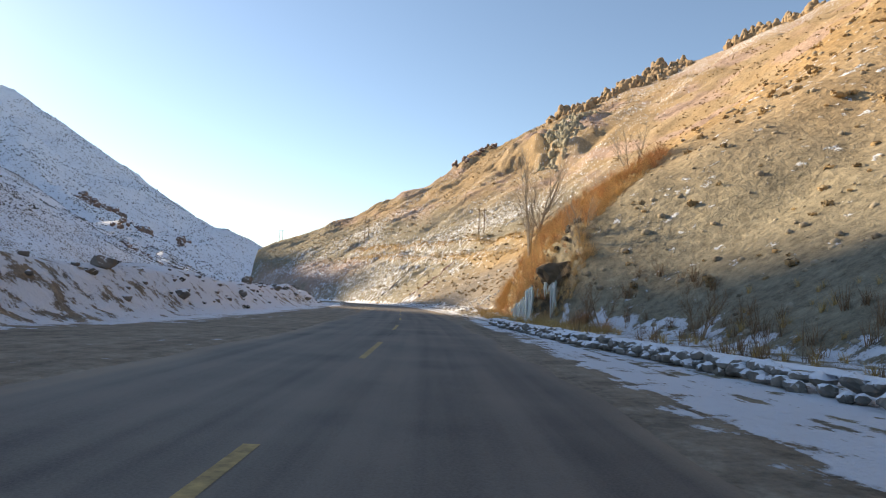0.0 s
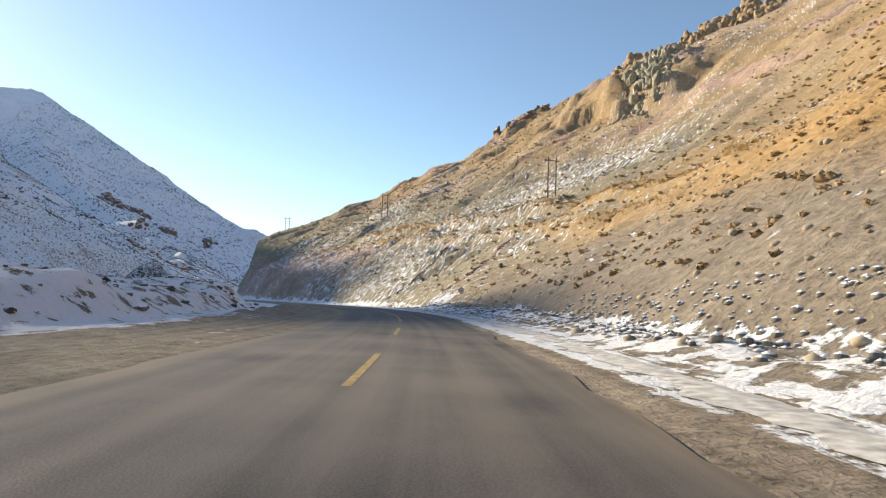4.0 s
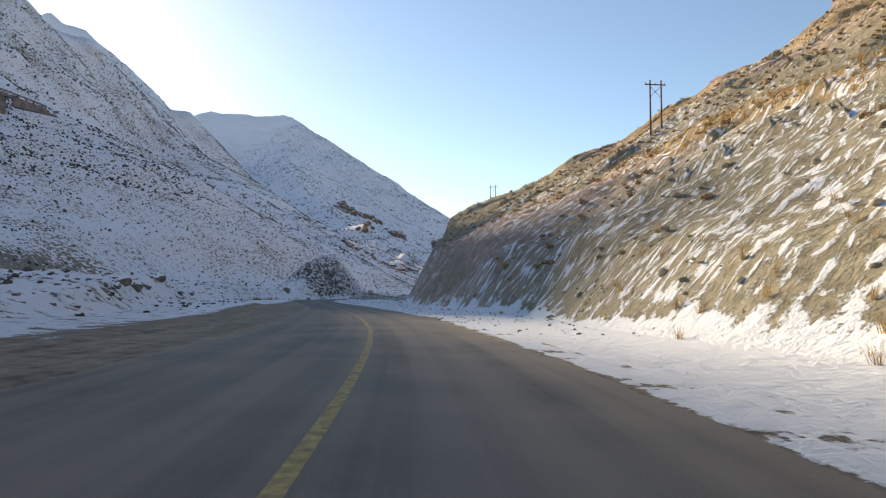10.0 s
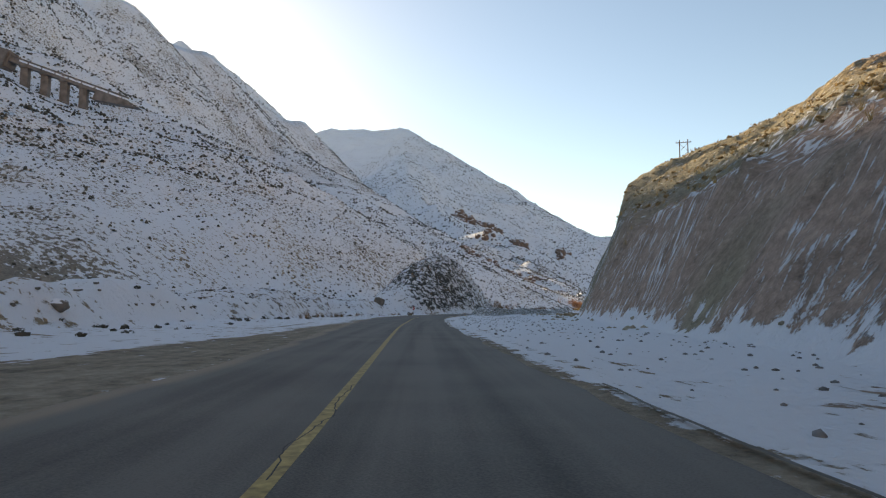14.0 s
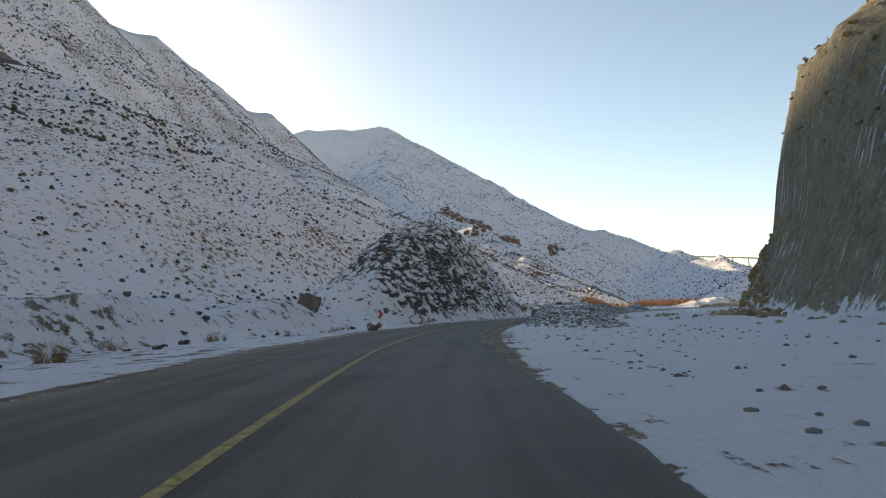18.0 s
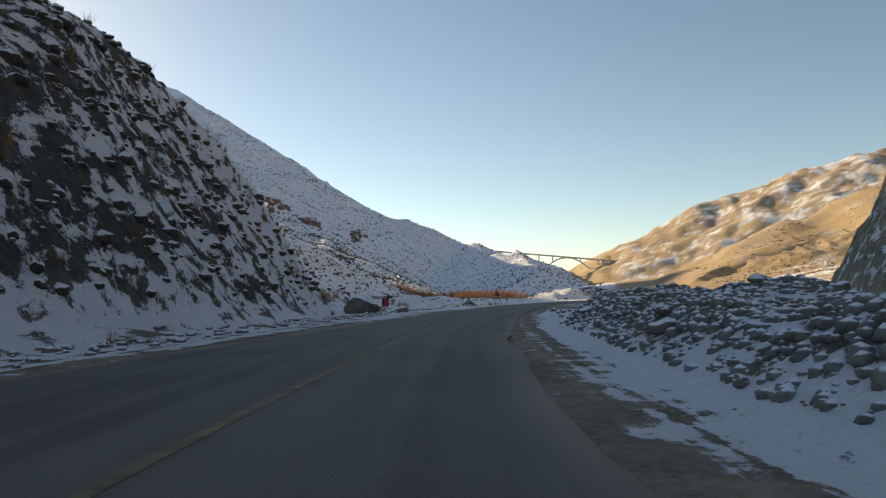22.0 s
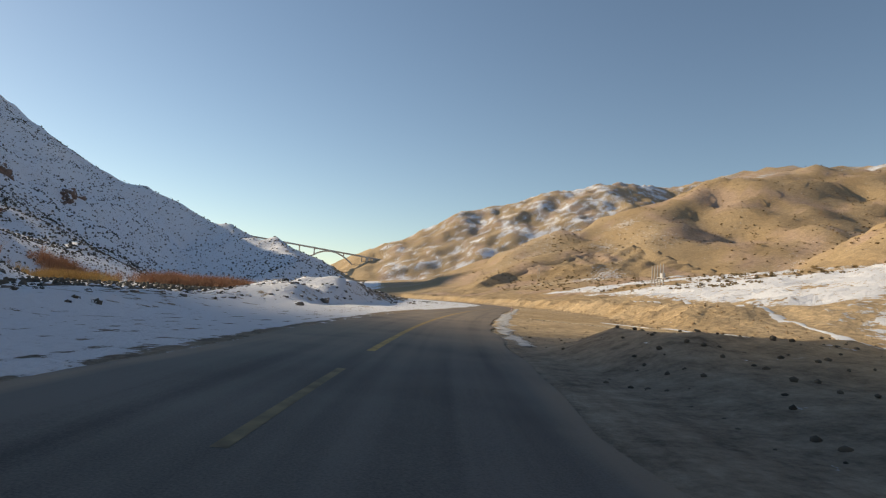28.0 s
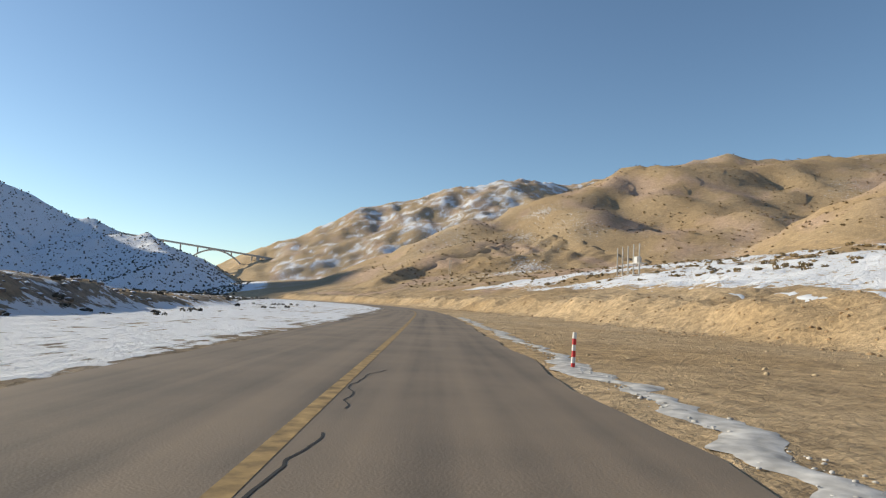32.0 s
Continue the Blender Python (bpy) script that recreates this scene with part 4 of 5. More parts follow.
# rubble of the heaps
ss, dd, xs, ys = spots(30000, 337, 430, 2.6, 10, 17)
zs = height(xs, ys, ss, dd)
ok = zs > 0.18
scatter("heap_rubble", ROCKS, xs[ok], ys[ok], zs[ok] - 0.03, r_.uniform(0.07, 0.30, ok.sum()) * r_.uniform(0.6, 1.5, ok.sum()), M_RUBBLE, "grey-green broken rubble dusted with snow", "rubble")
# snowy spoil on the left banks
ss, dd, xs, ys = spots(3000, 0, 600, -32, -11.5, 18)
zs = height(xs, ys, ss, dd)
ok = zs > 0.35
scatter("bank_stones", ROCKS, xs[ok], ys[ok], zs[ok], r_.uniform(0.15, 0.6, ok.sum()), M_BOULDER, "snow-capped stones in the roadside spoil", "stones")
ss, dd, xs, ys = spots(2600, 505, 600, -22, -10, 118)
zs = height(xs, ys, ss, dd)
ok = (zs > 0.5) & (fnoise(xs, ys, 5, 3, 119) > -0.1)
scatter("spoil_stones", ROCKS, xs[ok], ys[ok], zs[ok] - 0.04, r_.uniform(0.12, 0.5, ok.sum()) * r_.uniform(0.5, 1.3, ok.sum()), M_BOULDER, "dark stones breaking through the snowy spoil bank", "stones")
# stones along the foot of the knoll
ss, dd, xs, ys = spots(500, 372, 440, -10.5, -8.2, 19)
scatter("knoll_stones", ROCKS, xs, ys, height(xs, ys, ss, dd), r_.uniform(0.1, 0.45, len(xs)), M_BOULDER, "dark stones fallen along the knoll", "stones")
# crags of the knoll
ss, dd, xs, ys = spots(5200, 374, 428, -46, -10.5, 20)
zs = height(xs, ys, ss, dd)
ok = (zs > 1.5) & (np.hypot((ss - 403) / 30, (dd + 22) / 16) < 1) & (ss + 0.5 * dd > 378)
scatter("knoll_crags", ROCKS, xs[ok], ys[ok], zs[ok] - 0.12, r_.uniform(0.25, 0.75, ok.sum()) * r_.uniform(0.7, 1.6, ok.sum()), snowy("black_basalt_with_snow", (0.065, 0.062, 0.05), 0.60, 4.5), "black basalt ledges dusted with snow", "rocks", tall=0.9)
ss, dd, xs, ys = spots(900, 374, 428, -46, -9.5, 21)
zs = height(xs, ys, ss, dd)
ok = zs > 1.0
scatter("knoll_shrubs", TWIGS, xs[ok], ys[ok], zs[ok] - 0.05, r_.uniform(0.3, 0.9, ok.sum()), M_TWIG, "thin bare shrubs on the dark knoll", "shrubs")
# dry grass at the hill foot, beside the ice and under the cut
for s0, s1, d0, d1, n_, sd_ in ((30, 66, 6.0, 9.5, 420, 22), (126, 200, 8.5, 14.5, 130, 23), (-10, 30, 9, 16, 160, 24)):
    ss, dd, xs, ys = spots(n_, s0, s1, d0, d1, sd_)
    scatter("dry_grass", GRASS, xs, ys, height(xs, ys, ss, dd) - 0.03, r_.uniform(0.25, 0.65, n_), M_DRY, "straw-coloured dry grass at the hill foot", "grass")
# brush hanging over the ice fall
ss, dd, xs, ys = spots(3900, 41, 65, 8.4, 18.5, 25)
ok = ((fnoise(xs, ys, 2.6, 3, 62) > -0.35)) & ((dd < 11.5) | (ss > 43.5 + 0.5 * (dd - 11.5)))
ss, dd, xs, ys = ss[ok], dd[ok], xs[ok], ys[ok]
scatter("orange_brush", BRUSH, xs, ys, height(xs, ys, ss, dd) - 0.1, r_.uniform(0.35, 1.0, len(xs)) * (0.75 + 0.5 * vnoise(xs, ys, 1.6, 61)), M_OCHRETWIG, "orange-brown dry brush on the bank above the ice", "brush")
ss, dd, xs, ys = spots(700, 44, 66, 8.6, 20, 26)
ok = (dd < 11.5) | (ss > 44 + 0.5 * (dd - 11.5))
ss, dd, xs, ys = ss[ok], dd[ok], xs[ok], ys[ok]
scatter("brown_brush", BRUSH, xs, ys, height(xs, ys, ss, dd) - 0.1, r_.uniform(0.5, 1.4, len(xs)), M_RUSTTWIG, "rust-brown bare brush on the steep bank", "brush")
ss, dd, xs, ys = spots(2600, 50, 88, 9.5, 27, 29)
ok = (dd < 12 + 0.42 * (ss - 50)) & (dd > 10 + 0.2 * (ss - 50)) & (fnoise(xs, ys, 4.0, 3, 63) > 0.0)
ss, dd, xs, ys = ss[ok], dd[ok], xs[ok], ys[ok]
scatter("golden_brush", BRUSH, xs, ys, height(xs, ys, ss, dd) - 0.1, r_.uniform(0.4, 1.3, len(xs)) * (0.7 + 0.6 * vnoise(xs, ys, 3, 64)), shift("golden_dry_brush", (0.50, 0.33, 0.13), spread=0.6), "golden dry brush scattered up the scree", "brush")
ss, dd, xs, ys = spots(130, -5, 38, 8, 15, 27)
scatter("slope_foot_brush", TWIGS, xs, ys, height(xs, ys, ss, dd) - 0.1, r_.uniform(0.5, 1.4, len(xs)), M_TWIG, "grey-brown bare brush along the ditch", "brush")
ss, dd, xs, ys = spots(900, 196, 400, 12, 60, 28)
zs = height(xs, ys, ss, dd)
ok = zs > 9
scatter("ridge_grass", GRASS, xs[ok], ys[ok], zs[ok] - 0.05, r_.uniform(0.4, 1.0, ok.sum()), M_DRY, "dry grass tufts along the top of the cut", "grass")
# clods and stones of the terrace edge, and shrubs of the tan hills
ss, dd, xs, ys = spots(2600, 515, 720, 0, 9, 71)
dd = dd + tab(ss, (480, 25), (500, 20), (530, 11.5), (560, 14.5), (590, 13.5), (640, 9.5), (900, 9))
xs, ys, _ = at(ss, dd)
scatter("terrace_clods", ROCKS, xs, ys, height(xs, ys, ss, dd), r_.uniform(0.05, 0.28, len(xs)) * r_.uniform(0.4, 1.3, len(xs)), shift("brown_earth_clod", (0.27, 0.19, 0.11)), "brown earth clods and stones along the terrace edge", "clods")
ss, dd, xs, ys = spots(1100, 505, 640, 1.5, 20, 72)
dd = dd + edge_right(ss)
xs, ys, _ = at(ss, dd)
scatter("roadside_stones", ROCKS, xs, ys, height(xs, ys, ss, dd), r_.uniform(0.04, 0.16, len(xs)), shift("tan_roadside_stone", (0.33, 0.26, 0.17)), "small tan stones on the dusty flat", "stones")
xs, ys = r_.uniform(-70, 620, 16000), r_.uniform(560, 1080, 16000)
ss, dd = along(xs, ys)
ok = (dd > 45) & (fnoise(xs, ys, 55, 3, 73) > r_.uniform(-0.9, 0.8, len(xs)))
scatter("tan_hill_shrubs", TUFTS, xs[ok], ys[ok], height(xs, ys, ss, dd)[ok] - 0.1, r_.uniform(0.6, 1.9, ok.sum()), shift("olive_brown_shrub", (0.17, 0.125, 0.065)), "olive-brown shrubs dotted over the tan hills", "shrubs")
# clods of the dug soil heap
ss, dd, xs, ys = spots(450, 474, 500, 2.6, 12, 74)
scatter("soil_clods", ROCKS, xs, ys, height(xs, ys, ss, dd), r_.uniform(0.03, 0.16, len(xs)), shift("dark_soil_clod", (0.085, 0.072, 0.055)), "dark clods on the dug soil heap", "clods")
# dry grass rows on the benches of the hill
for bench, n_, sd_ in ((38.0, 900, 81), (29.5, 420, 82)):
    ss, dd, xs, ys = spots(n_, 128, 262, -1.2, 2.6, sd_)
    dd = dd + bench + 0.03 * (ss - 150)
    xs, ys, _ = at(ss, dd)
    scatter("bench_grass", GRASS, xs, ys, height(xs, ys, ss, dd) - 0.05, r_.uniform(0.3, 0.8, n_), M_DRY, "tan dry grass along a bench of the hillside", "grass")
# weathered gullies that run down the hill face
for s0, d0, d1, wide, rgb, sd_, label in ((158.8, 13.0, 28.0, 0.34, (0.17, 0.085, 0.08), 83, "purple-red broken rock filling a steep gully"), (179.0, 12.5, 25.0, 0.26, (0.13, 0.105, 0.085), 84, "dark broken rock filling a narrow gully")):
    q = np.random.default_rng(sd_)
    dd = q.uniform(d0, d1, 620)
    ss = s0 + (dd - d0) * 0.42 + q.normal(0, wide, len(dd)) + 0.25 * fnoise(dd, dd * 0, 2.5, 3, sd_)
    xs, ys, _ = at(ss, dd)
    scatter("gully_rocks", ROCKS, xs, ys, height(xs, ys, ss, dd) - 0.02, q.uniform(0.12, 0.6, len(dd)) * q.uniform(0.5, 1.0, len(dd)), shift("gully_rock", rgb, spread=0.45), label, "rocks", 0.8)
    q = np.random.default_rng(sd_ + 10)
    dd = q.uniform(d0 - 1, d1, 190)
    ss = s0 - 2.2 * wide + (dd - d0) * 0.42 + q.normal(0, wide * 0.5, len(dd))
    xs, ys, _ = at(ss, dd)
    scatter("gully_snow", ROCKS, xs, ys, height(xs, ys, ss, dd) - 0.06, q.uniform(0.2, 0.6, len(dd)), M_SNOW, "snow lying in patches along the gully", "snow", 0.35)
# round dry bushes
for s_, d_, h_, n_ in ((65.0, 9.6, 1.5, 34), (70.5, 9.8, 0.9, 14), (168, 10.6, 0.9, 10), (171.5, 10.8, 0.8, 8), (176, 10.4, 0.8, 8), (150, 10.2, 1.0, 10), (143, 10.0, 0.9, 9), (38, 9.6, 1.3, 14), (33, 9.4, 1.0, 9)):
    q = np.random.default_rng(int(s_ * 10))
    x_, y_, _ = at(s_, d_)
    xs, ys = x_ + q.normal(0, 0.25 * h_, n_), y_ + q.normal(0, 0.25 * h_, n_)
    ob = scatter("dry_bush", BALL, xs, ys, ground_z(xs, ys) - 0.1, q.uniform(0.6, 1.0, n_) * h_, M_OCHRETWIG if s_ > 60 else M_RUSTTWIG, "round straw-brown dry bush at the hill foot", "bush", seed=int(s_))
    del ob["kind"]
# rubble, snow-capped stones and dark bushes on the verge before the bend's end
ss, dd, xs, ys = spots(900, 436, 486, -17, -7.5, 171)
ok = fnoise(xs, ys, 3.0, 3, 172) > 0.05
scatter("verge_rubble", ROCKS, xs[ok], ys[ok], ground_z(xs[ok], ys[ok]) - 0.04, r_.uniform(0.08, 0.38, ok.sum()) * r_.uniform(0.6, 1.3, ok.sum()), snowy("verge_stone_with_snow", (0.13, 0.115, 0.10), 0.5, 6), "snow-dusted rubble thrown up along the verge", "rocks", tall=0.8)
for bx, by, n_, h_, sd_ in ((-157.5, 424, 22, 1.7, 173), (-163, 421, 9, 1.0, 174), (-154.5, 428, 14, 1.3, 175), (-167, 432, 12, 1.5, 176), (-147.4, 418.5, 5, 0.8, 177)):
    q = np.random.default_rng(sd_)
    xs, ys = bx + q.normal(0, 1.3, n_), by + q.normal(0, 1.3, n_)
    scatter("bare_bush", TWIGS, xs, ys, ground_z(xs, ys) - 0.1, q.uniform(0.6, 1.0, n_) * h_, M_TWIG, "dark leafless bush on the snowy verge", "bush")
xs, ys = -148.6 + r_.normal(0, 0.75, 130), 416.5 + r_.normal(0, 0.6, 130)
scatter("rubble_pile", ROCKS, xs, ys, ground_z(xs, ys) + 0.75 * np.exp(-((xs + 148.6) ** 2 + (ys - 416.5) ** 2) / 0.6) - 0.1, r_.uniform(0.12, 0.42, 130), snowy("dark_spoil_with_snow", (0.10, 0.09, 0.08), 0.42, 5), "dark heap of spoil with snow near the warning sign", "rocks", tall=0.8)
# willow thickets on the river flat
for cx, cy, lx_, ly_, n_, h_, mt, sd_ in ((-190, 668, 10, 16, 420, 5.2, M_REED, 29), (-203, 652, 9, 14, 380, 5.2, M_REED, 30), (-213, 606, 8, 12, 420, 3.2, M_DRY, 33), (-226, 632, 9, 12, 220, 4.5, M_REED, 31), (-182, 440, 7, 10, 90, 2.4, M_TWIG, 32)):
    q = np.random.default_rng(sd_)
    xs, ys = cx + q.normal(0, lx_ * 0.5, n_), cy + q.normal(0, ly_ * 0.5, n_)
    scatter("thicket", TWIGS, xs, ys, ground_z(xs, ys) - 0.1, q.uniform(0.45, 1.0, n_) * h_, mt, "red-brown leafless willow thicket on the river flat", "thicket", tall=0.9)
# bushes along the left shoulder
for s_, d_, h_ in ((356, -12.5, 1.1), (361, -14, 1.3), (350, -13, 0.9), (344, -15, 1.5), (338, -17, 1.2), (330, -14.5, 1.6), (324, -15.5, 1.4), (316, -15, 1.8), (376, -11.5, 1.0), (392, -9.6, 0.9), (427, -11, 1.6), (436, -12, 1.8), (446, -9.5, 1.0), (462, -7.5, 1.0)):
    q = np.random.default_rng(int(s_))
    x_, y_, _ = at(s_, d_)
    xs, ys = x_ + q.normal(0, 0.5, 7), y_ + q.normal(0, 0.5, 7)
    ob = scatter("bare_bush", TWIGS, xs, ys, ground_z(xs, ys) - 0.05, q.uniform(0.35, 0.6, 7) * h_, M_TWIG, "leafless brown bush on the snowy verge", "bush", seed=int(s_))
    del ob["kind"]


# ---- rock crags ----
def outcrop(name, places, size, mat, label, seed, tall=1.2):
    """Broken rock teeth standing out of the slope round given places."""
    q = np.random.default_rng(seed)
    xs, ys, sz = [], [], []
    for x, y, spread, count, k in places:
        xs += list(x + q.normal(0, spread, count))
        ys += list(y + q.normal(0, spread, count))
        sz += list(q.uniform(0.5, 1.1, count) * size * k)
    xs, ys, sz = np.array(xs), np.array(ys), np.array(sz)
    shapes = [rock_mesh(seed * 10 + k, 3, 1.1, 1.0) for k in range(5)]
    scatter(name, shapes, xs, ys, ground_z(xs, ys) - 0.12 * sz, sz, mat, label, "rock outcrop", tall, seed=seed)


outcrop("cliff_rocks", [(46 + 1.3 * k, 252 + 4.2 * k, 4.0, 16, 1.0) for k in range(10)], 3.2, M_CRAG, "pale grey-green rock teeth along the cliff", 301, 1.5)
outcrop("red_knob", [(12, 348, 3, 8, 1), (20, 349, 3, 10, 1.1), (29, 351, 3, 8, 0.8)], 4, M_REDCRAG, "red-brown crags of the ridge knob", 302, 1.1)
outcrop("ridge_crags", [(60 + 7 * k, 344 + 2.0 * k, 3.0, 12, 1.0 + 0.3 * math.sin(2.3 * k)) for k in range(12)] + [(64 + 7 * k, 334 + 2.0 * k, 3.5, 9, 0.8 + 0.3 * math.sin(1.7 * k)) for k in range(11)] + [(148 + 6 * k, 320 - 6 * k, 3.0, 11, 1.0) for k in range(5)], 6.2, M_OCHRECRAG, "jagged ochre crags along the skyline ridge", 303, 1.45)
outcrop("red_cliffs", [(-673, 1164, 12, 16, 1.2), (-655, 1196, 9, 12, 1), (-630, 1231, 10, 14, 1.1), (-567, 1181, 9, 12, 1), (-563, 1358, 9, 12, 1.1), (-468, 919, 6, 8, 0.6)], 17, M_REDCRAG, "red-brown cliff bands in the snowy mountainside", 304, 1.0)
outcrop("slope_cliffs", [(-309, 620, 4, 9, 1), (-300, 636, 3, 8, 0.8), (-294, 652, 3, 10, 1), (-282, 658, 3, 8, 0.8), (-310, 714, 4, 9, 1.1), (-302, 722, 3, 6, 0.8)], 6.5, M_REDCRAG, "red-brown cliff band in the snowy slope", 307, 0.9)
outcrop("cut_top_rocks", [(*at(362 + 4.0 * k, 19.5 + 0.6 * k)[:2], 1.1, 26, 1.0) for k in range(8)], 0.95, M_OCHRECRAG, "sunlit ochre rocks on the lip of the road cut", 305, 1.0)
outcrop("overhang_rocks", [(9.2, 46.2, 0.5, 8, 1), (7.4, 49.6, 0.5, 7, 0.8)], 0.75, snowy("dark_wet_rock", (0.06, 0.05, 0.04), 0.0, 2), "dark wet rock overhanging the ice", 306, 0.9)

# ---- boulders ----
boulders = [bpy.data.meshes.new("boulder") for _ in range(4)]
for k, me in enumerate(boulders):
    V, F = rock_mesh(60 + k, 3, 0.5, 0.85)
    me.from_pydata(V.tolist(), [], F.tolist())
    me.materials.append(M_BOULDER)


def boulder(x, y, size, k=0, turn=0.0, tall=1.0, label="grey boulder capped with snow beside the road", group=""):
    ob = new("boulder", boulders[k % 4])
    ob.matrix_world = Matrix.Translation((x, y, gz1(x, y) + 0.22 * size * tall)) @ Matrix.Rotation(turn, 4, "Z") @ Matrix.Diagonal((size, size * 0.85, size * tall, 1))
    return tagged(ob, label, "boulder", group)


boulder(-145.3, 325.0, 2.3, 0, 0.5, 1.25, "leaning dark boulder on the snowy bank")
x, y, _ = at(358.5, -9.8)
boulder(x, y, 1.5, 1, 1.2, 0.8, "rounded pale boulder beside the chevron sign")
boulder(-150.0, 386.1, 2.9, 2, 0.2, 0.8, "broad snow-capped boulder at the end of the knoll")
boulder(-148.0, 389.5, 1.2, 3, 1.0, 0.7)
for k, (s_, d_, z_) in enumerate([(30, -15, 1.2), (36, -13.4, 1.0), (52, -14, 0.9), (72, -15, 1.5), (80, -14, 0.8), (88, -13.6, 1.1), (64, -16.5, 1.7), (100, -13, 0.8), (238, -21.5, 1.6), (245, -22, 2.0), (252, -22.5, 1.4), (262, -23, 1.8), (271, -22, 1.2), (278, -21.5, 1.3), (232, -20.4, 1.0), (519, -11.5, 0.7), (530, -13, 1.1)]):
    x, y, _ = at(s_, d_)
    boulder(x, y, z_, k, k * 1.3, 0.8, "snow-capped boulder in the roadside spoil", "boulders in the spoil bank")
for k in range(46):
    q = random.Random(900 + k)
    s_, d_ = q.uniform(347, 424), q.uniform(3.0, 7.5)
    x, y, _ = at(s_, d_)
    boulder(x, y, q.uniform(0.25, 0.55), k, q.uniform(0, 6), 0.8, "angular grey-green block in the rubble heap", "blocks in the rubble heap")
for k in range(16):
    q = random.Random(700 + k)
    x, y, _ = at(q.uniform(448, 476), q.uniform(16, 34))
    boulder(x, y, q.uniform(0.2, 0.5), k, k, 0.7, "dark stone lying on the snow flat", "stones on the snow flat")
for k in range(12):
    q = random.Random(650 + k)
    x, y, _ = at(q.uniform(60, 150), q.uniform(6.0, 8.5))
    boulder(x, y, q.uniform(0.3, 0.7), k, k, 0.7, "grey stone in the rubble at the hill foot", "stones at the hill foot")

# ---- rubble wall of the ditch ----
wall = tagged(new("roadside_wall"), "low rubble-stone ditch wall dusted with snow", "stone wall")
stones = [bpy.data.meshes.new("stone") for _ in range(6)]
for k, me in enumerate(stones):
    V, F = rock_mesh(80 + k, 2, 0.4, 0.8)
    me.from_pydata(V.tolist(), [], F.tolist())
    me.materials.append(M_STONE)
q = random.Random(5)
wall_d = lambda s_: float(tab(s_, (-20, 7.6), (6, 6.7), (14, 5.8), (24, 4.8), (34, 4.2), (46, 4.6)))
for course in range(2):
    s_ = -14.0
    while s_ < 39:
        w = q.uniform(0.24, 0.56)
        if q.random() < 0.93 - 0.12 * course:
            x, y, _ = at(s_, wall_d(s_) + 0.12 * course + q.uniform(-0.12, 0.12))
            ob = new("stone", stones[q.randrange(6)])
            ob.parent = wall
            ob.matrix_world = Matrix.Translation((x, y, 0.10 + 0.17 * course + q.uniform(-0.04, 0.04))) @ Matrix.Rotation(q.uniform(0, 6.3), 4, "Z") @ Matrix.Diagonal((w * 1.15, w, w * 0.85, 1))
        s_ += w * 0.8


def strip(name, s0, s1, dist, wide, z, mat, hgt=0.0, seed=0, parent=None, wob=0.2, n_across=5, step_s=0.4):
    """A long narrow raised strip that follows the road."""
    q = np.arange(s0, s1, step_s)
    f = np.linspace(-0.5, 0.5, n_across)
    mid = (dist(q) if callable(dist) else np.full(len(q), dist)) + wob * 0.5 * fnoise(q, q * 0, 1.2, 4, seed)
    wd = (wide(q) if callable(wide) else np.full(len(q), wide)) * (1 + wob * fnoise(q, q * 0 + 5, 1.6, 4, seed + 1))
    dd = mid[:, None] + wd[:, None] * f[None]
    qq = np.repeat(q, n_across)
    x, y, _ = at(qq, dd.ravel())
    prof = np.tile((1 - (2 * f) ** 2), len(q)) * hgt * (1 + 0.5 * fnoise(x, y, 0.7, 3, seed + 2))
    ob = sheet(name, x, y, z + prof, len(q), n_across, mat)
    ob.parent = parent
    return ob


cap = strip("coping", -14, 39, lambda q: np.array([wall_d(v) + 0.40 for v in q]), 0.42, 0.34, M_SNOW, 0.06, 71, wall, 0.25)
M_OLDSNOW = simple("grey_old_snow", (0.50, 0.49, 0.47), 0.85, scale=4, vary=0.42, bump=1.0)
# snow thrown up along the right edge, and ruts in the shoulder snow
tagged(strip("snow_ridge", 494, 600, lambda q: edge_right(q) + tab(q, (494, 0.6), (530, 0.5), (545, 0.8), (600, 0.7)), lambda q: tab(q, (494, 0.5), (520, 0.6), (545, 0.75), (556, 0.55), (562, 0.4), (600, 0.4)), 0.004, M_OLDSNOW, 0.022, 75, None, 0.95, 15, 0.1), "ridge of melting snow along the asphalt edge", "snow ridge", kind="structure")
q_ = np.random.default_rng(76)
ss = q_.uniform(494, 600, 2600)
dd = edge_right(ss) + tab(ss, (494, 0.6), (530, 0.5), (545, 0.8), (600, 0.7)) + q_.normal(0, 0.16, len(ss)) + 0.15 * fnoise(ss, ss * 0, 1.2, 4, 75)
xs, ys, _ = at(ss, dd)
scatter("snow_crumbs", ROCKS, xs, ys, height(xs, ys, ss, dd) + 0.015, q_.uniform(0.02, 0.09, len(ss)) * q_.uniform(0.5, 1.2, len(ss)), M_OLDSNOW, "crumbs of grey old snow along the asphalt edge", "snow", 0.6)
tagged(strip("snow_line", 60, 150, lambda q: edge_right(q) + 1.9, 0.9, 0.02, M_OLDSNOW, 0.03, 81, None, 0.9, 7), "thin strip of old snow along the shoulder", "snow", kind="structure")
ss = np.linspace(512, 527, 150)
q_ = np.random.default_rng(77)
dd = tab(ss, (512, 13.0), (521.5, 8.0), (525.2, 5.8), (527, 5.2)) + q_.normal(0, 0.25, len(ss))
xs, ys, _ = at(ss, dd)
scatter("edge_stones", ROCKS, xs, ys, height(xs, ys, ss, dd) + 0.02, q_.uniform(0.08, 0.24, len(ss)), shift("pale_tan_stone", (0.46, 0.39, 0.29)), "row of pale stones along the dusty track", "stones", 0.8)
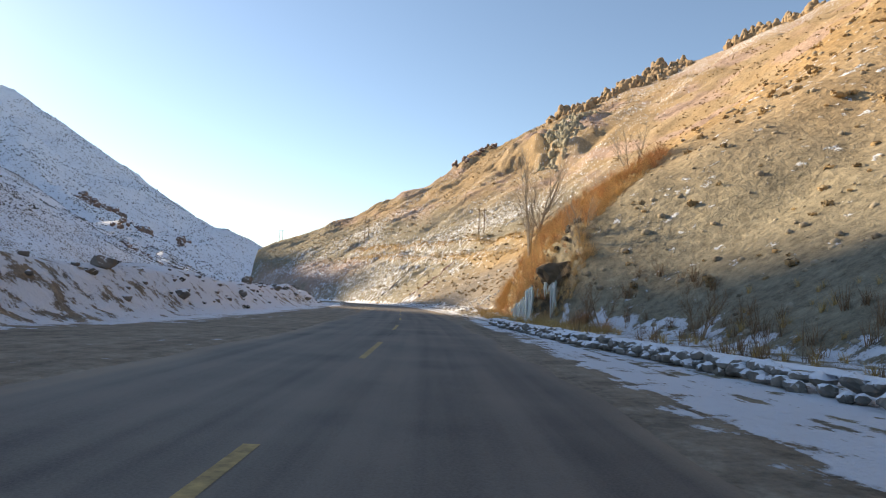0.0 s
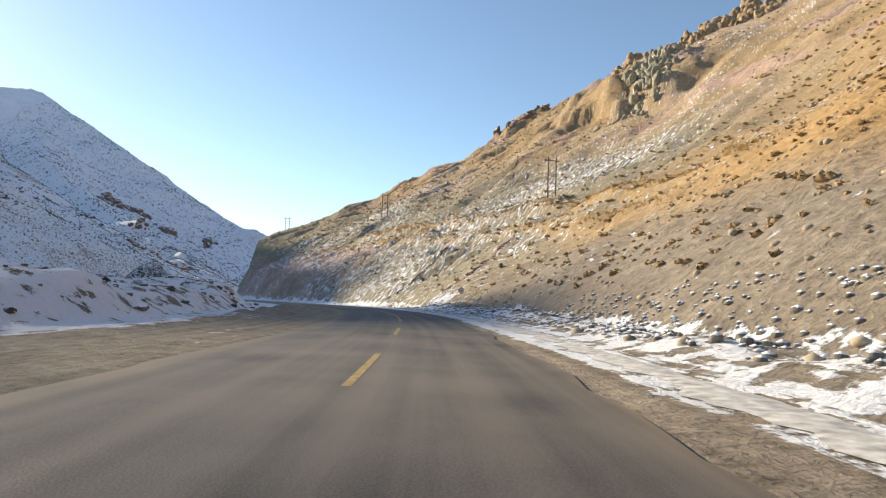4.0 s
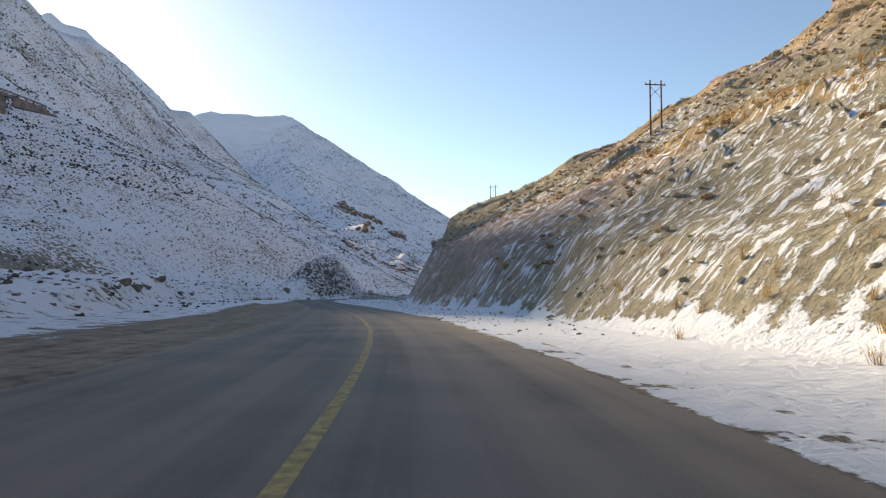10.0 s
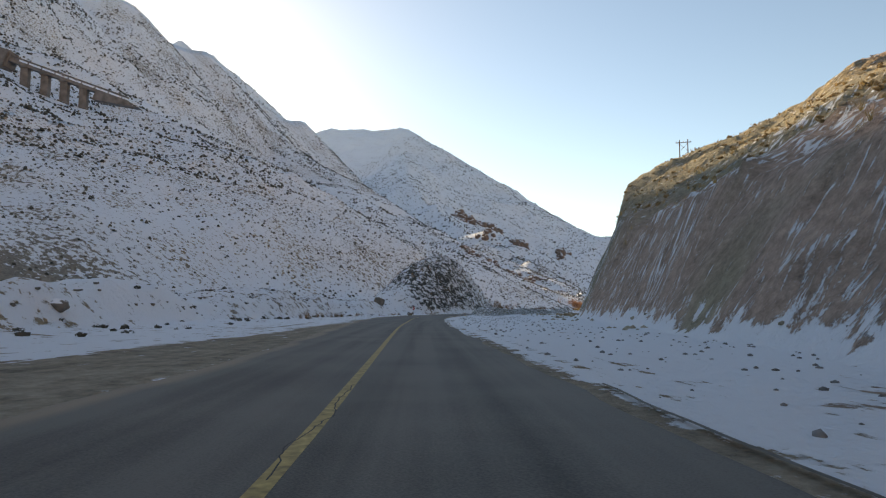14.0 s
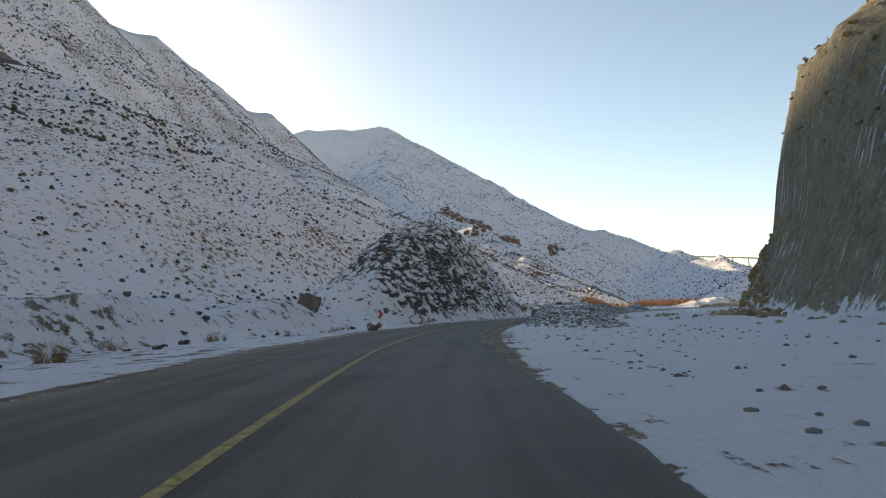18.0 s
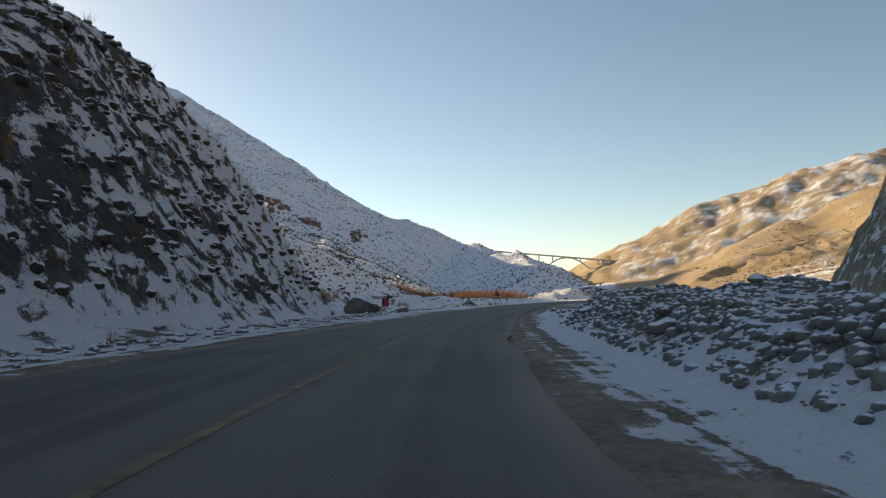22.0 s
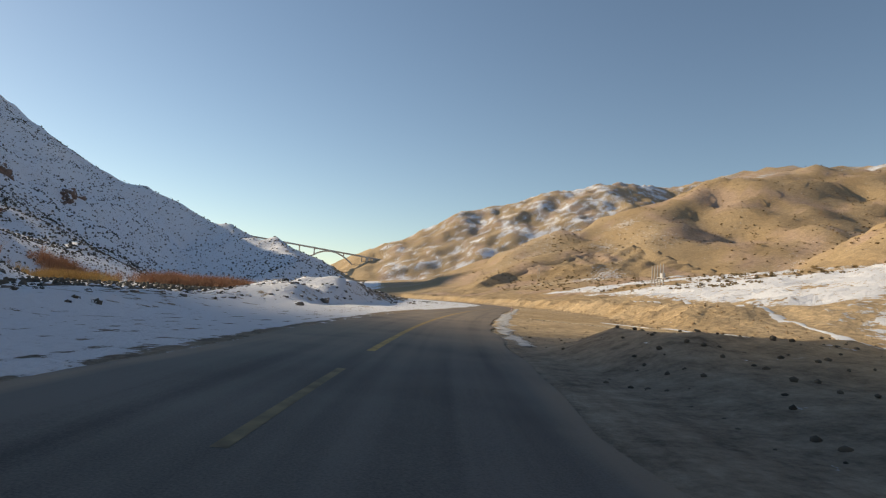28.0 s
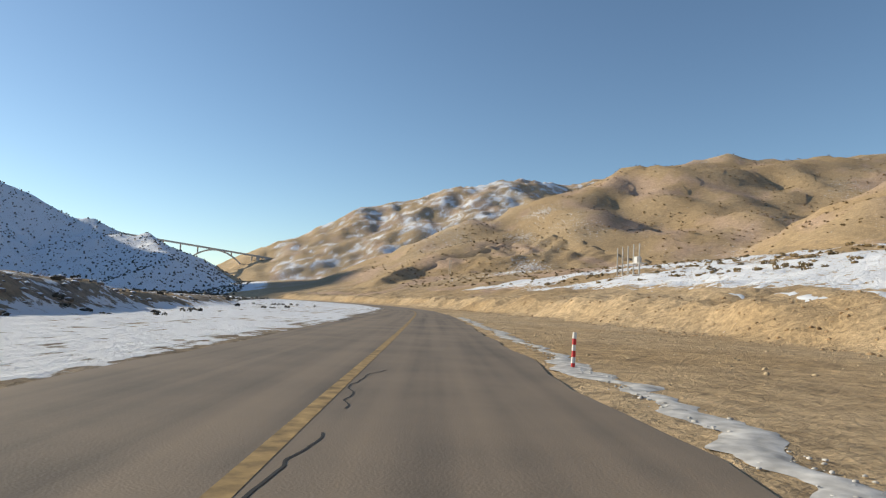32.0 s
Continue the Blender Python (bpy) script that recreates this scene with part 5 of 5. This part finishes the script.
for k, (s0, s1, d0, d1, w) in enumerate([(512, 531, 17.5, 10.6, 0.5), (500, 560, 24, 24, 0.7), (545, 600, 22, 24, 0.6)]):
    q = np.arange(s0, s1, 0.4)
    f = np.linspace(-0.5, 0.5, 5)
    mid = tab(q, (s0, d0), (s1, d1)) + 0.5 * fnoise(q, q * 0, 6, 3, 130 + k)
    wd = w * np.clip(1 + 1.3 * fnoise(q, q * 0 + 3, 4, 3, 133 + k), 0.05, 3)
    dd = (mid[:, None] + wd[:, None] * f[None]).ravel()
    ss = np.repeat(q, 5)
    x, y, _ = at(ss, dd)
    tagged(sheet("snow_strip", x, y, height(x, y, ss, dd) + 0.05 * np.tile(1 - (2 * f) ** 2, len(q)) - 0.01, len(q), 5, M_SNOW), "strip of snow lying along the terrace bank", "snow", kind="structure")
M_MUD = simple("dark_wet_mud", (0.09, 0.08, 0.07), 0.8, scale=3, vary=0.4)
for k, (s0, s1, dd_, w) in enumerate([(214, 250, 2.85, 0.06), (112, 148, 3.8, 0.06)]):
    tagged(strip("rut", s0, s1, lambda q, dd_=dd_: dd_ + 0 * q, w, 0.04, M_MUD, 0.008, 90 + k, None, 0.10, 4), "dark muddy wheel rut in the shoulder snow", "rut", kind="structure")
# cracks and stains in the asphalt
for k, (s0, s1, d0, d1, w) in enumerate([(550.4, 554.2, -1.0, -0.84, 0.05), (547.4, 549.2, -1.0, -0.9, 0.05), (531.0, 533.6, -1.22, -1.0, 0.06), (533.3, 535.1, -0.40, -0.30, 0.04), (530.2, 533.0, -0.9, -0.75, 0.03), (244.0, 250.0, -1.05, -1.0, 0.03), (20.5, 27, -1.28, -1.24, 0.05), (520, 523, -1.2, -1.0, 0.03)]):
    strip("crack", s0, s1, lambda q, a=(s0, s1, d0, d1): tab(q, (a[0], a[2]), (a[1], a[3])), w * 0.45, 0.046, M_CRACK, 0.0, 110 + k, road, 0.35, 2, 0.06)
for k, (s_, d_, r) in enumerate([(516.3, 0.93, 0.07), (515.1, 0.32, 0.05), (25.5, 0.35, 0.12)]):
    bm = bmesh.new()
    bmesh.ops.create_circle(bm, cap_ends=True, segments=14, radius=r)
    for v in bm.verts:
        v.co *= 1 + 0.5 * noise.noise(v.co * 9 + Vector((k, 0, 0)))
    x, y, _ = at(s_, d_)
    part("stain", bm, M_CRACK, road).matrix_world = Matrix.Translation((x, y, 0.047))
boulder(-125.6, 512.4, 0.12, 2, 0.4, 0.8, "small white stone lying on the asphalt").data = boulders[2].copy()
litter_mat = simple("ochre_litter", (0.62, 0.36, 0.10), 0.7)
for x, y, r in ((-122.8, 322.2, 0.16), (-126.9, 330.5, 0.14)):
    bm = bmesh.new()
    bmesh.ops.create_icosphere(bm, subdivisions=2, radius=r)
    for v in bm.verts:
        v.co = Vector((v.co.x * 1.3, v.co.y * 0.7, v.co.z * 0.18)) * (1 + 0.5 * noise.noise(v.co * 8))
    tagged(part("litter", bm, litter_mat), "flattened ochre litter on the dusty road edge", "litter").matrix_world = Matrix.Translation((x, y, 0.05))

# ---- frozen seep ----
ice = tagged(new("ice_fall"), "frozen seep of blue-white icicles under the brushy bank", "ice")
q = random.Random(3)
probe = np.arange(3.0, 13.0, 0.1)
for k in range(96):
    y = 51.4 - 8.2 * k / 95 + q.uniform(-0.06, 0.06)
    over_cave = 43.9 < y < 46.1
    top = float(tab(y, (43.2, 2.3), (43.9, 3.0), (46.1, 3.0), (46.3, 2.7), (47.8, 2.5), (48.4, 1.9), (49.4, 1.5), (51.4, 1.0))) + q.uniform(-0.25, 0.2)
    x = 3.0 + 0.1 * int(np.argmax(ground_z(probe, np.full(100, y)) > 0.5 * top)) - 0.25 + q.uniform(-0.3, 0.12)
    if over_cave:
        x = at(y, float(hill_foot(y)))[0] + 0.5 + q.uniform(-0.2, 0.3)
    whole = q.random() < 0.55 and not over_cave
    reach = 0.05 if whole else max(0.3, top - abs(q.gauss(0.3, 0.55)) - 0.15)
    r = q.uniform(0.04, 0.105) if whole else q.uniform(0.02, 0.06)
    bm = bmesh.new()
    rings, seg = 10, 7
    ring = []
    for i in range(rings + 1):
        g = i / rings
        z = top + (reach - top) * g
        rr = r * (1.1 - 0.35 * g + 0.22 * math.sin(6 * g + k)) if whole else r * (1.1 - g) + 0.008
        ring.append([bm.verts.new((x + rr * math.cos(a) * (1 + 0.25 * math.sin(3 * a + k)) + 0.04 * math.sin(5 * g + k), y + rr * math.sin(a), z)) for a in [6.2832 * j / seg for j in range(seg)]])
    for i in range(rings):
        for j in range(seg):
            bm.faces.new((ring[i][j], ring[i][(j + 1) % seg], ring[i + 1][(j + 1) % seg], ring[i + 1][j]))
    bm.faces.new(ring[0][::-1])
    bm.faces.new(ring[-1])
    for fc in bm.faces:
        fc.smooth = True
    bmesh.ops.recalc_face_normals(bm, faces=bm.faces)
    part("icicle", bm, M_ICE, ice)
# the earth lip over the hollow behind the ice
lip_mat = simple("dark_wet_earth", (0.13, 0.095, 0.06), 0.9, scale=3, vary=0.5, bump=0.8)
for k, (s_, off, z_, sx, sy, sz) in enumerate([(44.4, 1.6, 3.6, 3.6, 2.6, 1.9), (45.6, 1.5, 3.5, 3.2, 2.2, 1.8), (43.4, 1.7, 3.3, 2.8, 1.8, 2.0)]):
    V, F = rock_mesh(140 + k, 3, 0.7, 1.0)
    me = bpy.data.meshes.new("cave_lip")
    me.from_pydata(V.tolist(), [], F.tolist())
    me.materials.append(lip_mat)
    x, y, _ = at(s_, float(hill_foot(s_)) + off)
    ob = new("cave_lip", me)
    ob.matrix_world = Matrix.Translation((float(x), float(y), z_)) @ Matrix.Diagonal((sx, sy, sz, 1))
    tagged(ob, "dark overhanging earth lip above the icy hollow", "earth bank")
for k, (x, y, r) in enumerate([(6.6, 46.6, 0.7), (6.0, 48.2, 0.6), (5.2, 50.0, 0.5)]):
    bm = bmesh.new()
    bmesh.ops.create_icosphere(bm, subdivisions=3, radius=r)
    for v in bm.verts:
        v.co = Vector((v.co.x, v.co.y * 1.2, v.co.z * 0.32)) * (1 + 0.25 * noise.noise(v.co * 2.5))
    for fc in bm.faces:
        fc.smooth = True
    part("ice_mound", bm, M_ICE, ice).matrix_world = Matrix.Translation((x, y, 0.1))

# ---- bare trees ----
def tree(name, x, y, tall, stems, seed, mat, label, spread=0.42):
    q = random.Random(seed)
    root = tagged(new(name), label, "tree")
    root.location = (x, y, gz1(x, y) - 0.15)
    trunks, crown = [], ([], [])

    def tube(store, p0, p1, r0, r1, sides):
        V, F = store
        k = len(V)
        axis = (p1 - p0).normalized()
        u = axis.orthogonal().normalized()
        w = axis.cross(u)
        for p, r in ((p0, r0), (p1, r1)):
            V.extend(p + (u * math.cos(6.2832 * j / sides) + w * math.sin(6.2832 * j / sides)) * r for j in range(sides))
        F.extend((k + j, k + (j + 1) % sides, k + sides + (j + 1) % sides, k + sides + j) for j in range(sides))

    def limb(a, way, length, r, level):
        p, steps = Vector(a), (6, 4, 3, 2)[level]
        for i in range(steps):
            g0, g1 = i / steps, (i + 1) / steps
            way = (way + Vector((q.gauss(0, 0.10), q.gauss(0, 0.10), 0.07))).normalized()
            nxt = p + way * length / steps
            tube(trunks[-1] if level == 0 else crown, p, nxt, r * (1 - 0.75 * g0), r * (1 - 0.75 * g1), (7, 4, 3, 3)[level])
            if level < 3 and i >= (1 if level == 0 else 0):
                for _ in range((3, 2, 2)[level]):
                    side = Vector((q.gauss(0, 1), q.gauss(0, 1), q.uniform(-0.1, 0.7))).normalized()
                    limb(nxt, (way * 0.8 + side * 0.75).normalized(), length * q.uniform(0.28, 0.48) * (1.1 - 0.4 * g1), max(0.004, r * 0.40 * (1 - 0.5 * g0)), level + 1)
            p = nxt

    for k in range(stems):
        a = 6.283 * k / stems + q.uniform(-0.4, 0.4)
        trunks.append(([], []))
        limb((0.12 * math.cos(a), 0.12 * math.sin(a), 0), Vector((math.cos(a) * spread, math.sin(a) * spread, 1)).normalized(), tall * q.uniform(0.75, 1.0), 0.014 * tall, 0)
    for nm, (V, F) in [("trunk", tr) for tr in trunks] + [("crown", crown)]:
        me = bpy.data.meshes.new(nm)
        me.from_pydata([tuple(v) for v in V], [], F)
        me.materials.append(mat)
        ob = new(nm, me)
        ob.parent = root
    return root


tree("bare_tree", 8.5, 61.0, 9.4, 5, 1, M_BARK, "tall leafless tree with several pale stems on the bank", 0.30)
tree("bare_tree", 15.5, 52.5, 4.6, 3, 2, M_BARK, "small leafless tree on the brushy bank")
tree("bare_tree", 9.5, 44.0, 3.8, 3, 3, M_BARK, "young leafless tree above the ice")
tree("bare_tree", 8.8, 35.0, 2.6, 3, 4, M_TWIG, "dark leafless bush-like tree beside the ditch")
tree("bare_tree", 11.0, 27.0, 2.4, 3, 6, M_TWIG, "dark leafless bush-like tree beside the ditch")
tree("bare_tree", -145.3, 422.3, 1.9, 2, 5, M_TWIG, "small dark leafless tree on the snowy verge", 0.5)


# ---- power poles ----
def h_pole(x, y, tall, turn, label="timber H-frame power pole with a crossarm on the hillside", mat=None):
    root = tagged(new("power_pole"), label, "power pole", "power line poles")
    z = min(gz1(x, y), gz1(x + 1, y), gz1(x - 1, y))
    root.matrix_world = Matrix.Translation((x, y, z - 0.3)) @ Matrix.Rotation(turn, 4, "Z")
    for sx in (-0.9, 0.9):
        bm = bmesh.new()
        rod(bm, (sx, 0, 0), (sx, 0, tall + 0.3), 0.16, 0.11, 9)
        part("post", bm, mat or M_WOOD, root)
    bm = bmesh.new()
    box(bm, 0, 0.14, tall - 0.35, 3.4, 0.12, 0.16)
    arm = part("crossarm", bm, mat or M_WOOD, root)
    for sx in (-1, 1):
        bm = bmesh.new()
        rod(bm, (sx * 0.9, 0.1, tall - 2.4), (-sx * 0.9, 0.1, tall - 0.6), 0.04, 0.04, 5)
        part("brace", bm, mat or M_WOOD, root)
    for sx in (-1.55, 0, 1.55):
        bm = bmesh.new()
        for i in range(4):
            rod(bm, (sx, 0.14, tall - 0.27 + 0.08 * i), (sx, 0.14, tall - 0.22 + 0.08 * i), 0.09, 0.05, 8)
        part("insulator", bm, M_CONCRETE, arm, "pale porcelain insulator")
    return root


for x, y, t_, tn in ((11.7, 195.9, 9.0, 0.4), (-33, 270.0, 8.5, 0.5), (-96.8, 375.5, 9.6, 0.25), (120, 176, 9.0, 0.5)):
    h_pole(x, y, t_, tn)
for x, y, t_, tn in ((-68, 506, 8.4, 0.9), (-33, 842, 8.5, 0.8)):
    h_pole(x, y, t_, tn, "pale concrete H-frame power pole on the open slope", M_CONCRETE)
sub = tagged(new("transformer_station"), "row of pale concrete posts carrying a grey transformer", "transformer")
zb = gz1(-45.5, 641)
for k in range(5):
    bm = bmesh.new()
    x, y = -44.6 - 0.62 * k, 648 - 3.4 * k
    rod(bm, (x, y, gz1(x, y) - 0.3), (x, y, zb + 6.6 + 0.15 * (k % 2)), 0.2, 0.14, 8)
    part("post", bm, M_CONCRETE, sub)
bm = bmesh.new()
box(bm, -46.4, 636.2, zb + 3.0, 1.1, 1.5, 1.4)
bmesh.ops.bevel(bm, geom=bm.edges[:], offset=0.08, segments=2)
part("transformer", bm, M_STEEL, sub, "grey steel transformer tank")
bm = bmesh.new()
box(bm, -46.3, 636.2, zb + 2.2, 1.6, 4.2, 0.14, 0.18)
part("platform", bm, M_STEEL, sub)


# ---- signs ----
def facing(x, y, s_, tip=0.0):
    """A pose whose -y side faces the traffic."""
    u, v = float(np.interp(s_, S, TX)), float(np.interp(s_, S, TY))
    return Matrix.Translation((x, y, gz1(x, y) - 0.05)) @ Matrix.Rotation(math.atan2(-u, v), 4, "Z") @ Matrix.Rotation(tip, 4, "Y")


def disc(bm, z, r, y0, y1, n=40):
    m = Matrix.Translation((0, (y0 + y1) / 2, z)) @ Matrix.Rotation(radians(90), 4, "X")
    bmesh.ops.create_cone(bm, cap_ends=True, segments=n, radius1=r, radius2=r, depth=abs(y1 - y0), matrix=m)


def round_sign(x, y, s_, z, label, ring_mat, tip=0.0, wide=0.31):
    root = tagged(new("road_sign"), label, "road sign")
    bm = bmesh.new()
    rod(bm, (0, 0.03, 0), (0, 0.03, z + 0.25), 0.03, 0.03, 9)
    part("post", bm, M_STEEL, root)
    bm = bmesh.new()
    disc(bm, z, wide, -0.012, 0.0)
    plate = part("plate", bm, ring_mat, root)
    bm = bmesh.new()
    disc(bm, z, wide * 0.8, -0.018, -0.0125)
    part("face", bm, M_WHITE, plate)
    root.matrix_world = facing(x, y, s_, tip)
    return root


sign = round_sign(-4.6, 133.8, 133, 2.2, "round no-overtaking sign with a red rim on a post", M_REDPAINT)
for sx, mt in ((-0.085, M_REDPAINT), (0.085, M_BLACK)):
    bm = bmesh.new()
    box(bm, sx, -0.021, 2.185, 0.13, 0.006, 0.055)
    box(bm, sx, -0.021, 2.235, 0.085, 0.006, 0.05)
    box(bm, sx - 0.045, -0.021, 2.15, 0.028, 0.006, 0.03)
    box(bm, sx + 0.045, -0.021, 2.15, 0.028, 0.006, 0.03)
    part("car_symbol", bm, mt, sign)
sign = round_sign(-16.4, 166.3, 166, 1.65, "round weathered speed limit sign reading 50", simple("faded_dark_red_rim", (0.16, 0.05, 0.045), 0.6), 0.03, 0.22)
font = bpy.data.curves.new("numerals", "FONT")
font.body, font.size, font.align_x, font.align_y, font.extrude = "50", 0.235, "CENTER", "CENTER", 0.003
word = new("numerals", font)
word.data.materials.append(M_BLACK)
word.parent = sign
word.matrix_local = Matrix.Translation((0, -0.024, 1.65)) @ Matrix.Rotation(radians(90), 4, "X")


def chevron(x, y, s_, z, tip, dark=False):
    root = tagged(new("chevron_sign"), "dark-backed chevron bend sign on a post" if dark else "red and white chevron bend sign on a leaning post", "road sign")
    bm = bmesh.new()
    rod(bm, (0, 0.03, -0.2), (0, 0.03, z + 0.28), 0.03, 0.03, 8)
    part("post", bm, M_STEEL, root)
    bm = bmesh.new()
    box(bm, 0, -0.008, z, 0.46, 0.014, 0.62)
    plate = part("plate", bm, M_BLACK if dark else M_WHITE, root)
    bm = bmesh.new()
    shape = [(-0.22, 0.3), (0.02, 0.3), (0.22, 0), (0.02, -0.3), (-0.22, -0.3), (-0.02, 0)]
    f_ = bm.faces.new([bm.verts.new((px, -0.018, z + pz)) for px, pz in shape])
    g_ = bmesh.ops.extrude_face_region(bm, geom=[f_])
    bmesh.ops.translate(bm, verts=[v for v in g_["geom"] if isinstance(v, bmesh.types.BMVert)], vec=(0, -0.004, 0))
    bmesh.ops.recalc_face_normals(bm, faces=bm.faces)
    part("arrow", bm, M_REDPAINT, plate)
    root.matrix_world = facing(x, y, s_, tip)
    return root


chevron(-133.0, 320.3, 357, 1.35, 0.03)
chevron(-146.1, 380.8, 416, 0.95, -0.02, True)
tri_sign = tagged(new("warning_sign"), "triangular warning sign seen from its dark back", "road sign")
bm = bmesh.new()
rod(bm, (0, 0.03, -0.2), (0, 0.03, 1.85), 0.028, 0.028, 8)
part("post", bm, M_STEEL, tri_sign)
bm = bmesh.new()
m = Matrix.Translation((0, 0, 1.5)) @ Matrix.Rotation(radians(90), 4, "X")
bmesh.ops.create_cone(bm, cap_ends=True, segments=3, radius1=0.4, radius2=0.4, depth=0.015, matrix=m)
part("plate", bm, simple("dark_sign_back", (0.05, 0.06, 0.06), 0.6, 0.3), tri_sign, "dark unpainted back of the plate")
tri_sign.matrix_world = facing(-144.6, 413.5, 448)
post = tagged(new("delineator_post"), "short red and white banded marker post at the road edge", "marker post")
for k in range(6):
    bm = bmesh.new()
    rod(bm, (0.004 * k, 0, 0.12 * k), (0.004 * k + 0.004, 0, 0.12 * (k + 1)), 0.042, 0.04, 10)
    part("band", bm, (M_REDPAINT, M_WHITE)[k % 2], post)
post.matrix_world = Matrix.Translation((-121.45, 519.3, gz1(-121.45, 519.3) - 0.02))

# ---- mountainside gallery and the far bridge ----
gal = tagged(new("mountain_viaduct"), "dark road viaduct on short square piers across the mountainside", "viaduct")
a, b = Vector((-381, 343.5, 113)), Vector((-336, 375, 93.2))
turn = (b - a).to_track_quat("X", "Z").to_matrix().to_4x4()
for name, up, deep, wide in (("deck", 0, 1.3, 5.0), ("guard_rail", 1.9, 0.7, 0.5)):
    bm = bmesh.new()
    m = Matrix.Translation((a + b) / 2 + Vector((1.6 if up else 0, -1.6 if up else 0, up))) @ turn
    bmesh.ops.create_cube(bm, size=1, matrix=m @ Matrix.Diagonal(((b - a).length, wide, deep, 1)))
    part(name, bm, M_VIADUCT, gal)
for k in range(9):
    bm = bmesh.new()
    p = a.lerp(b, (k + 0.5) / 9) + Vector((1.6, -1.6, 0))
    box(bm, p.x, p.y, p.z + 1.1, 0.4, 0.4, 2.0, 0.78)
    part("rail_post", bm, M_VIADUCT, gal)
for f in (0.13, 0.30, 0.46, 0.62):
    p = a.lerp(b, f)
    bm = bmesh.new()
    g = min(gz1(p.x, p.y), p.z - 6.5)
    box(bm, p.x, p.y, (g - 1 + p.z) / 2, 3.0, 3.4, p.z - g + 1, 0.78)
    box(bm, p.x, p.y, p.z - 1.0, 3.8, 4.4, 0.8, 0.78)
    part("pier", bm, M_VIADUCT, gal)
bm = bmesh.new()
m = Matrix.Translation(b.lerp(a, 0.12) + Vector((0, 0, -2.0))) @ turn
vs = [bm.verts.new(m @ Vector(v)) for v in ((-9, -2.4, -2.4), (-9, 2.4, -2.4), (-9, -2.4, 1.6), (-9, 2.4, 1.6), (12, -2.4, 1.2), (12, 2.4, 1.2))]
for f in ((0, 1, 3, 2), (0, 2, 4), (1, 5, 3), (2, 3, 5, 4), (0, 4, 5, 1)):
    bm.faces.new([vs[i] for i in f])
part("abutment", bm, M_VIADUCT, gal)
bm = bmesh.new()
m = Matrix.Translation(a + (a - b).normalized() * 11 + Vector((0, 0, -0.5))) @ turn
bmesh.ops.create_cube(bm, size=1, matrix=m @ Matrix.Diagonal((24, 8, 8.5, 1)))
bmesh.ops.bevel(bm, geom=bm.edges[:], offset=0.9, segments=2, affect="EDGES")
part("avalanche_gallery", bm, M_VIADUCT, gal, "brown roofed gallery at the end of the viaduct")
bridge = tagged(new("bridge"), "high concrete arch bridge on tall piers across the valley", "bridge")
a, b = Vector((-488, 1836, 117)), Vector((-88, 1853, 73))
bm = bmesh.new()
n_ = 40
for k in range(n_):
    p, r2 = a.lerp(b, k / n_), a.lerp(b, (k + 1) / n_)
    m = Matrix.Translation((p + r2) / 2) @ (r2 - p).to_track_quat("X", "Z").to_matrix().to_4x4()
    bmesh.ops.create_cube(bm, size=1, matrix=m @ Matrix.Diagonal(((r2 - p).length + 0.2, 9, 3.2, 1)))
part("deck", bm, M_CONCRETE, bridge)
bm = bmesh.new()
for k in range(28):
    f0, f1 = k / 28, (k + 1) / 28
    pt = lambda f: Vector((-318 + 160 * f, 1843, 30 + 62 * (1 - (2 * f - 1) ** 2) - 8 * f))
    rod(bm, pt(f0), pt(f1), 1.6, 1.6, 6)
part("arch", bm, M_CONCRETE, bridge)
for f in (0.30, 0.38, 0.46, 0.54, 0.62, 0.70, 0.80, 0.85, 0.90, 0.95):
    p = a.lerp(b, f)
    bm = bmesh.new()
    top = p.z
    q_ = max(0.0, min(1.0, (p.x + 318) / 160))
    low = 30 + 62 * (1 - (2 * q_ - 1) ** 2) - 8 * q_ if 0 < q_ < 1 else gz1(p.x, p.y)
    if top - low > 1.5:
        box(bm, p.x, p.y, (top + low) / 2, 2.2, 5, top - low)
        part("column", bm, M_CONCRETE, bridge)
    else:
        bm.free()
for x in (-156, -140, -126, -113):
    f = (x + 488) / 400
    p = a.lerp(b, f)
    bm = bmesh.new()
    g = min(gz1(x, 1845), 22)
    box(bm, x, 1845, (p.z + g) / 2 - 2, 6.5, 8, p.z - g)
    part("pier", bm, M_CONCRETE, bridge)
bm = bmesh.new()
box(bm, -158, 1843, 20, 13, 13, 22)
part("pier_base", bm, M_CONCRETE, bridge)
